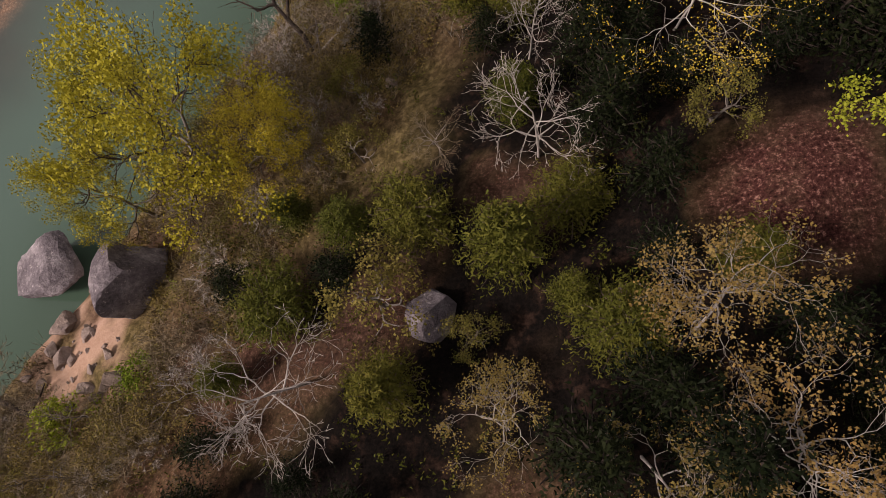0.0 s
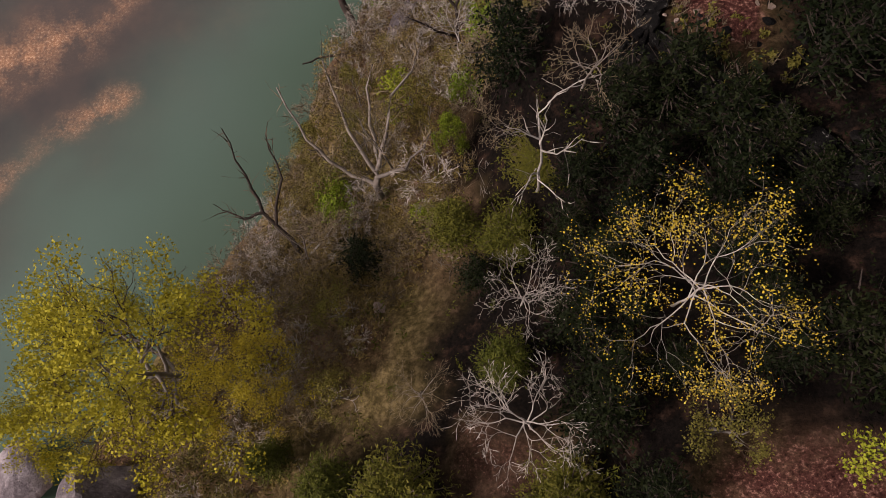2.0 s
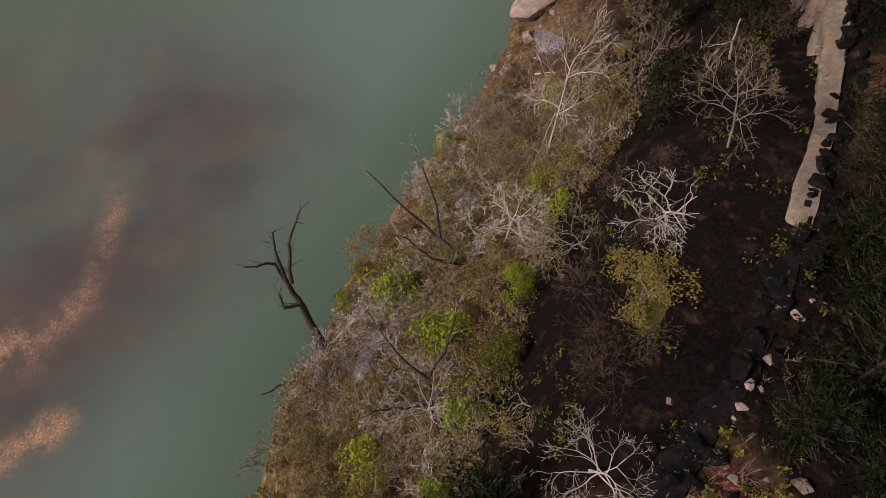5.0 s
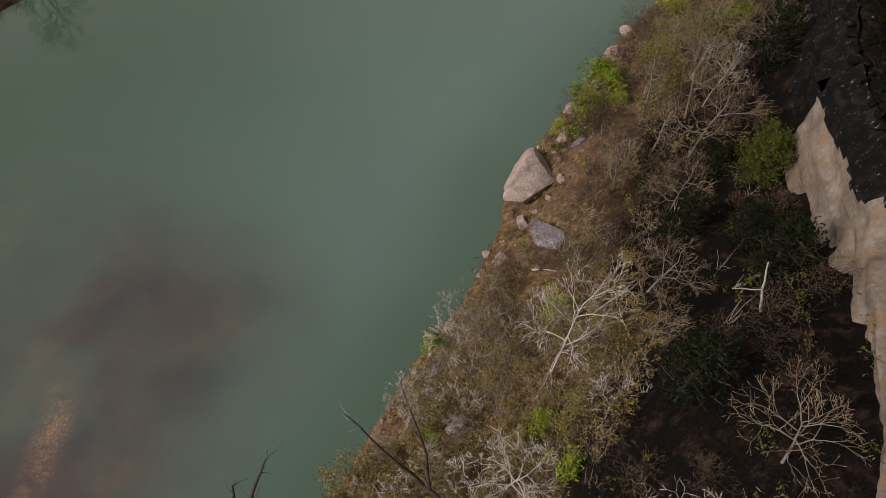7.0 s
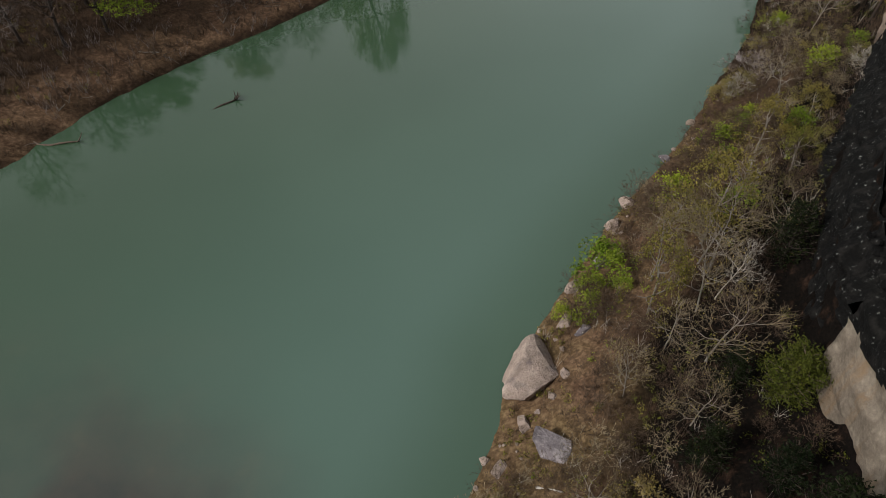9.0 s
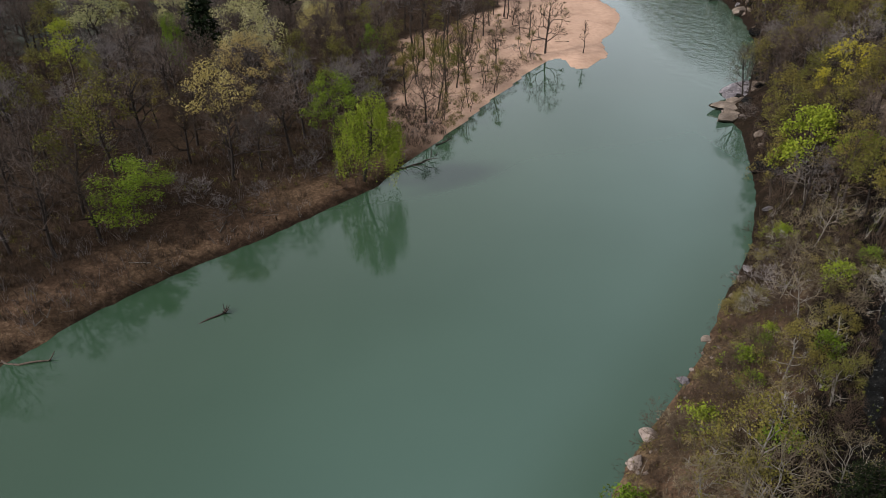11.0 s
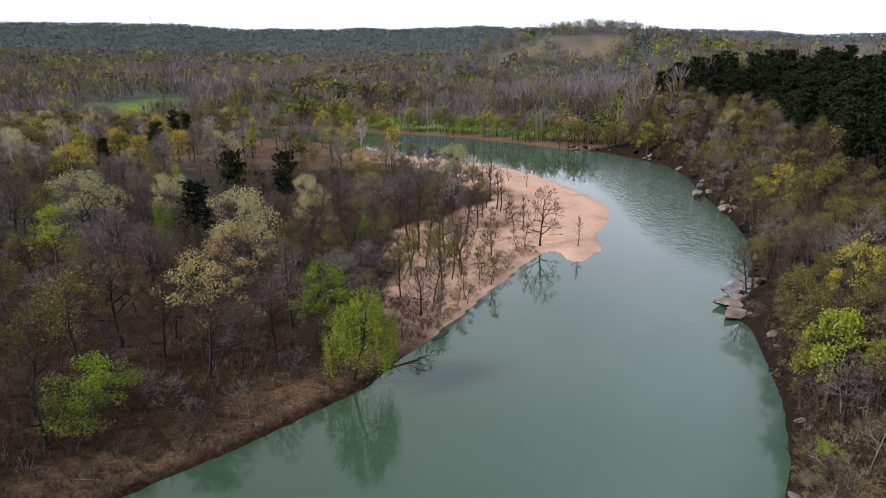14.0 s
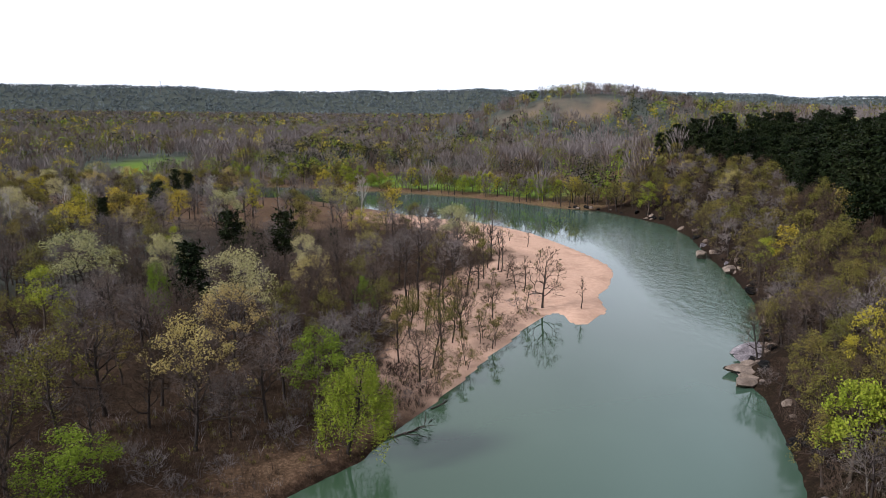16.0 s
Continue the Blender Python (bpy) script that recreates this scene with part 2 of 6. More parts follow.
moss = ramp(n, l, f3, [(0.3, (0.03, 0.03, 0.008)), (0.7, (0.16, 0.145, 0.035))])
moss = mixc(n, l, 0.55, moss, ramp(n, l, f5, [(0.36, (0.018, 0.014, 0.006)), (0.5, (0.075, 0.066, 0.018)), (0.64, (0.17, 0.15, 0.045))]))
mossy = n.new("ShaderNodeMath")
mossy.operation = "MULTIPLY"
l.new(span(n, l, f1, 0.4, 0.56, 0.0, 0.85), mossy.inputs[0])
l.new(zone("moss"), mossy.inputs[1])
litter = mixc(n, l, mossy.outputs[0], litter, moss)
litter = mixc(n, l, 0.4, litter, ramp(n, l, f5, [(0.36, (0.02, 0.012, 0.008)), (0.5, (0.09, 0.056, 0.034)), (0.64, (0.22, 0.145, 0.092))]))
red = ramp(n, l, f3, [(0.35, (0.012, 0.004, 0.004)), (0.55, (0.06, 0.024, 0.019)), (0.66, (0.26, 0.135, 0.105))])
red = mixc(n, l, span(n, l, f2, 0.5, 0.65, 0.0, 0.4), red, ramp(n, l, f3, [(0.35, (0.02, 0.013, 0.009)), (0.65, (0.1, 0.066, 0.035))]))
litter = mixc(n, l, zone("red"), litter, red)
# near-black litter tone that puts the shade of cliff and woods into the ground
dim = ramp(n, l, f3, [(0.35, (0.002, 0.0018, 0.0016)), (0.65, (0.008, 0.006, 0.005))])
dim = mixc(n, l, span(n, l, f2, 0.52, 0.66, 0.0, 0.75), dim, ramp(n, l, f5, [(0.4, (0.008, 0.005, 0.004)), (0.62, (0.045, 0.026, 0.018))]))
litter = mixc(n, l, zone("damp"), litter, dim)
sand = ramp(n, l, f2, [(0.25, (0.3, 0.175, 0.115)), (0.5, (0.43, 0.27, 0.185)), (0.75, (0.52, 0.345, 0.245))])
sand = mixc(n, l, span(n, l, f1, 0.5, 0.66, 0.0, 0.6), sand, ramp(n, l, f5, [(0.38, (0.14, 0.08, 0.05)), (0.6, (0.34, 0.2, 0.13))]))
sand = mixc(n, l, 0.25, sand, ramp(n, l, f3, [(0.3, (0.25, 0.16, 0.11)), (0.7, (0.62, 0.45, 0.35))]))
grass = ramp(n, l, f2, [(0.3, (0.06, 0.1, 0.014)), (0.7, (0.12, 0.17, 0.026))])
field = ramp(n, l, f2, [(0.3, (0.105, 0.076, 0.05)), (0.7, (0.17, 0.125, 0.085))])
# ground under the far woods: distance haze is put into this bluish grey
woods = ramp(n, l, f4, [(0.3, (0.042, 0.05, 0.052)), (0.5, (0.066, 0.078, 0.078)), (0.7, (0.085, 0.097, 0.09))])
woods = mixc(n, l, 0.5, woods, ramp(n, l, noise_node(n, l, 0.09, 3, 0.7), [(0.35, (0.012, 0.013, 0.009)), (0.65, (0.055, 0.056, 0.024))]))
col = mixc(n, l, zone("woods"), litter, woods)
col = mixc(n, l, zone("field"), col, field)
col = mixc(n, l, zone("grass"), col, grass)
col = mixc(n, l, zone("sand"), col, sand)
l.new(col, b.inputs["Base Color"])
b.inputs["Roughness"].default_value = 1.0
b.inputs["Specular IOR Level"].default_value = 0.03
bump(n, l, f3, 0.8, 0.06, b)


# ---- terrain ----
RIGHT_SHORE = [(-60, -60), (-44, -25), (-35, -8), (-29.9, 1.8), (-25.6, 6.7), (-22.7, 11.7), (-17.9, 19.5), (-14.6, 24.2), (-11.8, 29.4), (-10.9, 34.6), (-8.5, 38.6),
               (-7.4, 42.2), (-4.6, 46.8), (-1.0, 53.0), (1.7, 56.2), (4.6, 62.1), (6.2, 67.5), (10.9, 74.2), (16.2, 82), (20.3, 86.7), (26.1, 93.7),
               (33, 104), (40, 114), (46, 126.4), (49, 134.7), (54, 150), (54.5, 160), (62, 168), (72, 185), (81, 205), (89, 232), (92.4, 251), (104, 297),
               (107, 326), (100, 352), (92, 372), (76, 384), (58, 407), (33, 436), (-3, 460), (-60, 490), (-150, 520), (-420, 560)]
LEFT_SHORE = [(-110, -60), (-80, 20), (-58, 70), (-40.8, 94), (-37.4, 100), (-33.7, 105), (-27, 112.2), (-20, 118.2), (-10.5, 128), (-6, 132.6), (-1.5, 141.4),
              (3.6, 149.6), (9.0, 159), (13.6, 168.4), (17.6, 174.8), (22.5, 184.4), (26.5, 191.1), (29.8, 195.5), (31.9, 196.9), (33.1, 195.3), (33.3, 190), (34.4, 188), (36.6, 188.5), (40, 193.6), (43, 196.5), (44.6, 201.3), (45, 208.3), (46.2, 212.8), (50.6, 219.8), (56.6, 235.6), (58.1, 242.2), (58.5, 248.8), (57.3, 259.5), (54.7, 274.4), (52, 285.7),
              (46.2, 307.2), (36.8, 325.3), (24.7, 340), (-5, 362), (-60, 420), (-160, 455), (-420, 480)]
CLIFF = [(30, 6), (20, 12.5), (13, 18.3), (9.5, 21.5), (5.6, 25.4), (8.2, 28.6), (10.4, 31.2), (12.9, 35.5), (15.0, 40.1), (17.2, 45.1), (19.3, 50), (20.4, 55), (21.0, 59.5), (22.2, 63.5), (26.4, 71), (32, 80), (40, 91), (47, 102), (55, 115), (62, 130), (69, 150)]


def vnoise(x, y, seed=0):
    """Smooth lattice noise between 0 and 1."""
    xi, yi = np.floor(x).astype(np.int64), np.floor(y).astype(np.int64)
    u, v = x - xi, y - yi
    u, v = u * u * (3 - 2 * u), v * v * (3 - 2 * v)

    def lat(a, b_):
        k = (a * 374761393 + b_ * 668265263 + seed * 974634721) & 0xFFFFFFFF
        k = ((k ^ (k >> 13)) * 1274126177) & 0xFFFFFFFF
        return ((k ^ (k >> 16)) & 0xFFFF) / 65535.0

    return (lat(xi, yi) * (1 - u) + lat(xi + 1, yi) * u) * (1 - v) + (lat(xi, yi + 1) * (1 - u) + lat(xi + 1, yi + 1) * u) * v


def fbm(x, y, seed=0, octaves=4):
    s, a, total = 0.0, 1.0, 0.0
    for k in range(octaves):
        s = s + a * vnoise(x * 2**k + 17.3 * k, y * 2**k - 9.1 * k, seed + k)
        total, a = total + a, a / 2
    return s / total


def line_dist(x, y, line):
    """Distance to a polyline, side (positive on its right) and the y of the nearest point."""
    best, side, at_y = np.full(x.shape, 1e18), np.zeros(x.shape), np.zeros(x.shape)
    for (ax, ay), (bx, by) in zip(line, line[1:]):
        dx, dy = bx - ax, by - ay
        k = np.clip(((x - ax) * dx + (y - ay) * dy) / (dx * dx + dy * dy), 0, 1)
        px, py = ax + k * dx, ay + k * dy
        d = (x - px) ** 2 + (y - py) ** 2
        s = np.sign((x - ax) * dy - (y - ay) * dx)
        near = d < best
        best, side, at_y = np.where(near, d, best), np.where(near, s, side), np.where(near, py, at_y)
    return np.sqrt(best), side, at_y


def inside(x, y, ring):
    odd = np.zeros(x.shape, bool)
    for (ax, ay), (bx, by) in zip(ring, ring[1:] + ring[:1]):
        if ay != by:
            odd ^= ((ay > y) != (by > y)) & (x < (bx - ax) * (y - ay) / (by - ay) + ax)
    return odd


def smooth(a, b_, v):
    k = np.clip((v - a) / (b_ - a), 0, 1)
    return k * k * (3 - 2 * k)


RIVER = RIGHT_SHORE + LEFT_SHORE[::-1]


def terrain(x, y):
    """Height and zones of the ground."""
    x, y = np.asarray(x, float), np.asarray(y, float)
    dr, sr, yr = line_dist(x, y, RIGHT_SHORE)
    dl, sl, yl = line_dist(x, y, LEFT_SHORE)
    dc, sc, yc = line_dist(x, y, CLIFF)
    wet = inside(x, y, RIVER)
    rough = fbm(x * 0.35, y * 0.35, 3) - 0.5
    wide = fbm(x * 0.012, y * 0.012, 8) - 0.5
    # right bank: slope, cliff, bluff
    slope = 0.63 * np.minimum(dr, 18) + 0.05 * np.maximum(dr - 18, 0) + 2.6 * smooth(7, 15, np.abs(y - 56)) * smooth(11, 17, dr) + 4.0 * smooth(54, 47, y) * smooth(9, 16, dr)
    open_hill = 0.62 * np.minimum(dr, 29) + 0.1 * np.maximum(dr - 29, 0)
    foot = open_hill * (1 - smooth(18, 30, y)) + slope * smooth(18, 30, y)
    foot = np.where(dr < 4, np.minimum(foot, 0.1 + 0.42 * dr + 0.05 * dr * dr), foot)
    above = np.maximum(foot, 17.9 + 0.12 * np.clip(dr - 18, 0, 70))
    step = smooth(0.0, 0.9, dc * sc)
    hill = foot * (1 - step) + above * step
    far_hill = 0.62 * np.minimum(dr, 30) + 0.32 * np.clip(dr - 30, 0, 40) + 0.02 * np.maximum(dr - 70, 0)
    far_hill = far_hill * (1 - 0.97 * np.maximum(smooth(385, 470, y), smooth(310, 390, yr) * (1 - smooth(100, 130, x)))) + 1.5 * smooth(0, 8, dr)
    hill = np.where(y > 90, hill * (1 - smooth(95, 140, y)) + far_hill * smooth(95, 140, y), hill)
    right = hill + rough * np.clip(dr * 0.25, 0, 1.6)
    # left bank: low wooded point with a sand bar
    bar = smooth(140, 158, yl) * (1 - smooth(345, 375, yl))
    bank = 0.9 * smooth(0, 1.6, dl) + 1.2 * smooth(1, 9, dl) + 0.9 * smooth(8, 40, dl)
    shelf = 0.35 * smooth(0, 3, dl) + 0.9 * smooth(2, 22, dl) + 1.6 * smooth(18, 60, dl)
    left = bank * (1 - bar) + shelf * bar + rough * np.clip(dl * 0.12, 0, 0.5)
    on_right = dr < dl
    land = np.where(on_right, right, left)
    r = np.hypot(x, y - 57)
    plain = 3.0 + 2.0 * wide
    away = np.where(on_right, smooth(180, 420, dr), smooth(60, 200, dl))
    land = land * (1 - away) + plain * away
    knoll = 58 * np.exp(-(((x - 215) / 170) ** 2 + ((y - 960) / 130) ** 2))
    east = 34 * np.exp(-(((x - 520) / 260) ** 2 + ((y - 900) / 300) ** 2))
    bearing = np.arctan2(x, y - 57)
    crest = 166 - 34 * bearing + 14 * np.sin(bearing * 5.3 + 0.6) + 40 * (fbm(bearing * 9 + 30, r * 0.0006, 5) - 0.5)
    rise = 9 * smooth(25, 150, np.minimum(dr, dl)) * smooth(380, 540, y) + 50 * smooth(650, 2250, r)
    ridge = smooth(2150, 2850, r) * (crest - 56)
    land = land + knoll + east + rise + ridge
    bed = -np.minimum(np.minimum(dr, dl) * 0.25, 1.6) - 0.15
    z = np.where(wet, bed, np.maximum(land, 0.06))
    dry = (~wet).astype(float)
    sand = bar * smooth(0, 3, 15 + 22 * smooth(150, 200, yl) + 14 * (fbm(x * 0.06, y * 0.06, 21) - 0.5) - dl) * (1 - on_right) * dry
    sand = np.clip(sand * (1.15 - 0.75 * smooth(0.45, 0.7, fbm(x * 0.12, y * 0.12, 31)) * smooth(10, 26, dl)), 0, 1)
    cove = smooth(6, 3, np.hypot(x + 24, y - 3.5)) + smooth(3, 1.5, np.hypot(x - 1.5, y - 54.5))
    sand = np.maximum(sand, 0.75 * np.clip(cove, 0, 1) * smooth(0.35, 0.5, fbm(x * 0.5, y * 0.5, 41)) * dry)
    grass = smooth(8, 16, dr) * (1 - smooth(60, 80, dr)) * smooth(395, 415, yr) * (yr < 482) * on_right * dry * (x > -75)
    meadow = np.exp(-((((x + 215) / 42) ** 2 + ((y - 590) / 70) ** 2) ** 2))
    grass = np.maximum(grass, meadow)
    field = np.clip(1.7 * np.exp(-(((x - 205) / 95) ** 2 + ((y - 888) / 42) ** 2)) - 0.2 - 1.2 * smooth(0.42, 0.6, fbm(x * 0.014, y * 0.02, 91)), 0, 1)
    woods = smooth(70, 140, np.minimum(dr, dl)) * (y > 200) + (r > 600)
    up_top = smooth(0, 1.5, dc * sc)
    red = smooth(3.6, 2.0, np.hypot((x - 10.2) * 0.95, y - 7.8) + 1.6 * (fbm(x * 0.7, y * 0.7, 52) - 0.5)) + up_top * smooth(2.6, 1.4, np.hypot(((x - 9.0) * 0.85 + (y - 26.5) * 0.5) * 1.3, ((y - 26.5) * 0.85 - (x - 9) * 0.5) * 0.7)) + 0.6 * smooth(0.56, 0.66, fbm(x * 0.2, y * 0.2, 51)) * smooth(3, 8, dr) * smooth(22, 16, y) * smooth(5, 1, x)
    red = red + 0.8 * up_top * smooth(1.3, 0.4, np.hypot((x - 17.6 - 0.4 * (y - 40.5)) / 0.8, (y - 40.5) / 3.4) + 0.8 * (fbm(x, y, 53) - 0.5))
    red = np.clip(red, 0, 1) * on_right
    # painted shade: cliff foot, bluff, floor of the woods, foot of the cut bank
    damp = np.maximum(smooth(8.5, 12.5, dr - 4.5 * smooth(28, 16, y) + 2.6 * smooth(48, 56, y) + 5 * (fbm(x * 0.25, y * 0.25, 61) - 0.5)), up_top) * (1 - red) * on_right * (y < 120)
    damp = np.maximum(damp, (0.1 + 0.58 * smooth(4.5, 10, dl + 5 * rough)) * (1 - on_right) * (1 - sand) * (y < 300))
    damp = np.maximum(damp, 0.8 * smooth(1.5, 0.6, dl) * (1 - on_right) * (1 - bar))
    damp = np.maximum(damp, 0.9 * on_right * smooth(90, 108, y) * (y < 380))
    return z, dict(sand=sand, grass=grass, field=field, woods=np.clip(woods, 0, 1), red=red, damp=damp, moss=np.where(on_right, 1.0 - 0.55 * smooth(46, 56, y), 0.12))


def ground_z(x, y):
    return float(terrain(np.array([x]), np.array([y]))[0][0])


def steps(*runs):
    out = []
    for a, b_, s in runs:
        out += list(np.arange(a, b_, s))
    return np.array(out)


def geometric(a, b_, first, grow):
    out, s = [a], first
    while out[-1] < b_:
        out.append(out[-1] + s)
        s *= grow
    return np.array(out)


gx = np.concatenate([-geometric(121, 3300, 4, 1.13)[::-1], steps((-120, -36, 3), (-36, 60, 0.8), (60, 130, 2)), geometric(130, 3300, 4, 1.13)])
gy = np.concatenate([-geometric(26, 1500, 5, 1.3)[::-1], steps((-25, 100, 0.8), (100, 260, 1.2), (260, 320, 2), (320, 540, 5)), geometric(540, 3600, 8, 1.06)])
mx_, my_ = np.meshgrid(gx, gy)
gz, zones = terrain(mx_.ravel(), my_.ravel())


def mesh_from(name, verts, faces, material, smooth_shade=False):
    me = bpy.data.meshes.new(name)
    verts, faces = np.asarray(verts, np.float32), np.asarray(faces, np.int32)
    k = faces.shape[1]
    me.vertices.add(len(verts))
    me.vertices.foreach_set("co", verts.ravel())
    me.loops.add(faces.size)
    me.loops.foreach_set("vertex_index", faces.ravel())
    me.polygons.add(len(faces))
    me.polygons.foreach_set("loop_start", np.arange(len(faces), dtype=np.int32) * k)
    me.polygons.foreach_set("loop_total", np.full(len(faces), k, np.int32))
    if smooth_shade:
        me.polygons.foreach_set("use_smooth", np.ones(len(faces), bool))
    me.materials.append(material)
    me.update(calc_edges=True)
    me.validate()
    return me


def grid_faces(rows, cols):
    i = np.arange((rows - 1) * (cols - 1))
    a = (i // (cols - 1)) * cols + i % (cols - 1)
    return np.stack([a, a + 1, a + 1 + cols, a + cols], 1)


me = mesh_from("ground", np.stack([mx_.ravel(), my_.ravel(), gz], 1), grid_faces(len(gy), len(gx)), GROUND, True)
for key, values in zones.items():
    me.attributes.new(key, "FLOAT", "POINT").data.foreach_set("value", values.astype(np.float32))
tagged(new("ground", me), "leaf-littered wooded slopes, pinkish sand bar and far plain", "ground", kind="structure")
wax = np.concatenate([steps((-430, -60, 10), (-60, 4, 0.5), (4, 131, 3))])
way = np.concatenate([steps((-60, 12, 9), (12, 80, 0.5), (80, 200, 2.5), (200, 571, 9))])
wx, wy = (g.ravel() for g in np.meshgrid(wax, way))
water_mesh = mesh_from("water", np.stack([wx, wy, 0 * wx], 1), grid_faces(len(way), len(wax)), WATER, True)
EDGE = [(-36, 18), (-30, 26.5), (-24.5, 32), (-19.5, 38), (-17, 44), (-13.5, 51), (-13, 58), (-16, 66), (-20, 74)]
CREST_A, CREST_B = [(-36, 25), (-31.4, 28.4), (-28.1, 31.8), (-24.6, 33.4)], [(-35.5, 35.6), (-31.2, 38.2), (-28.3, 39.2), (-25.2, 41.8), (-24.5, 46), (-24.4, 51)]
sway = 5.0 * (fbm(wx * 0.14, wy * 0.14, 15, 5) - 0.5)
de, se, _ = line_dist(wx, wy, EDGE)
da, _, _ = line_dist(wx, wy, CREST_A)
db, _, yb = line_dist(wx, wy, CREST_B)
shoal = smooth(8.0, -7.0, de * se + 1.6 * sway) * smooth(78, 54, wy + sway) * smooth(14, 22, wy) * (0.55 + 0.45 * smooth(0.3, 0.6, fbm(wx * 0.1, wy * 0.1, 16)))
shoal = shoal * (1 - 0.55 * smooth(-34, -44, wx))
gravel = np.maximum(smooth(2.4, -0.6, da + 0.9 * np.abs(sway)), smooth(1.0, -0.25, (db + 0.7 * np.abs(sway)) / (1.9 + 2.5 * smooth(42, 38, yb))) * (1 - 0.6 * smooth(40, 44, yb)))
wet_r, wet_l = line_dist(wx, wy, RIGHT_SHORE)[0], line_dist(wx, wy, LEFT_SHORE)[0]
# tint paler away from the left bank: sediment plus painted sky and tree reflections
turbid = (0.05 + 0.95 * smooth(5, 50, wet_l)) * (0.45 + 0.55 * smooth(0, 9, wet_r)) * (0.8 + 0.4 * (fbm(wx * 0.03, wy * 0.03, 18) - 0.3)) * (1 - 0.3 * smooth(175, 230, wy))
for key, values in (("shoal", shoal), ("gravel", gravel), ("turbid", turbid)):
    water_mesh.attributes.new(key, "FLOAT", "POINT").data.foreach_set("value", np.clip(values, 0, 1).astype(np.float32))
tagged(new("water", water_mesh), "calm turbid green river with brown shoals", "river", kind="structure")


# ---- building blocks ----
def part(name, data, parent, label=""):
    ob = new(name, data)
    ob.parent = parent
    if label:
        ob["label"] = label
    return ob


def frames_of(d):
    """Two directions square to each row of d."""
    d = d / np.maximum(np.linalg.norm(d, axis=1, keepdims=True), 1e-9)
    up = np.where(np.abs(d[:, 2:3]) < 0.9, [[0, 0, 1.0]], [[1.0, 0, 0]])
    u = np.cross(d, up)
    u /= np.linalg.norm(u, axis=1, keepdims=True)
    return u, np.cross(d, u)


def tubes(p0, p1, r0, r1, sides):
    u, v = frames_of(p1 - p0)
    a = np.arange(sides) * 2 * math.pi / sides
    ring = np.cos(a)[None, :, None] * u[:, None] + np.sin(a)[None, :, None] * v[:, None]
    verts = np.concatenate([p0[:, None] + ring * r0[:, None, None], p1[:, None] + ring * r1[:, None, None]], 1)
    base = np.arange(len(p0))[:, None] * 2 * sides
    k = np.arange(sides)
    f = np.stack([k, (k + 1) % sides, sides + (k + 1) % sides, sides + k], 1)
    return verts.reshape(-1, 3), (base[:, :, None] + f[None]).reshape(-1, 4)


def pipe(pts, radii, sides=7):
    """One unbroken tube through the places given, closed at its ends."""
    pts, radii = np.array(pts, float), np.array(radii, float)
    u, v = frames_of(np.gradient(pts, axis=0))
    a = np.arange(sides) * 2 * math.pi / sides
    ring = np.cos(a)[None, :, None] * u[:, None] + np.sin(a)[None, :, None] * v[:, None]
    verts = (pts[:, None] + ring * radii[:, None, None]).reshape(-1, 3)
    k = np.arange(sides)
    f = np.stack([k, (k + 1) % sides, sides + (k + 1) % sides, sides + k], 1)
    return verts, (np.arange(len(pts) - 1)[:, None, None] * sides + f[None]).reshape(-1, 4)


def strips(p0, p1, r0, r1, rng):
    u, v = frames_of(p1 - p0)
    a = rng.uniform(0, math.pi, len(p0))[:, None]
    w = u * np.cos(a) + v * np.sin(a)
    verts = np.stack([p0 - w * r0[:, None], p0 + w * r0[:, None], p1 + w * r1[:, None], p1 - w * r1[:, None]], 1)
    return verts.reshape(-1, 3), np.arange(4 * len(p0)).reshape(-1, 4)


def join(pieces):
    verts, faces, at = [], [], 0
    for v, f in pieces:
        if len(v):
            verts.append(v)
            faces.append(f + at)
            at += len(v)
    return np.concatenate(verts), np.concatenate(faces)


def leaves(c, size, rng, flat=0.0, long=1.0, tri=False):
    """Four-cornered leaves round the places c; flat: how far they lie level."""
    d = rng.normal(size=(len(c), 3))
    d[:, 2] = d[:, 2] * (1 - flat)
    nrm = rng.normal(size=(len(c), 3))
    nrm[:, 2] = np.abs(nrm[:, 2]) + flat * 2
    d /= np.linalg.norm(d, axis=1, keepdims=True)
    w = np.cross(nrm, d)
    w /= np.maximum(np.linalg.norm(w, axis=1, keepdims=True), 1e-6)
    s = (size * rng.uniform(0.6, 1.35, len(c)))[:, None]
    if tri:
        verts = np.stack([c - d * s * 0.5 * long - w * s * 0.3, c - d * s * 0.3 * long + w * s * 0.4, c + d * s * 0.55 * long], 1)
        return verts.reshape(-1, 3), np.arange(3 * len(c)).reshape(-1, 3)
    verts = np.stack([c - d * s * 0.5 * long, c + w * s * 0.36, c + d * s * 0.5 * long, c - w * s * 0.36], 1)
    return verts.reshape(-1, 3), np.arange(4 * len(c)).reshape(-1, 4)


def grow(rng, start, way, length, segs, wander, rise):
    """A chain of points from start, bending up by rise and wandering."""
    p, d, out = np.array(start, float), np.array(way, float), [np.array(start, float)]
    d /= np.linalg.norm(d)
    for _ in range(segs):
        d = d + rng.normal(size=3) * wander + np.array([0, 0, rise])
        d /= np.linalg.norm(d)
        p = p + d * length / segs
        out.append(p)
    return out


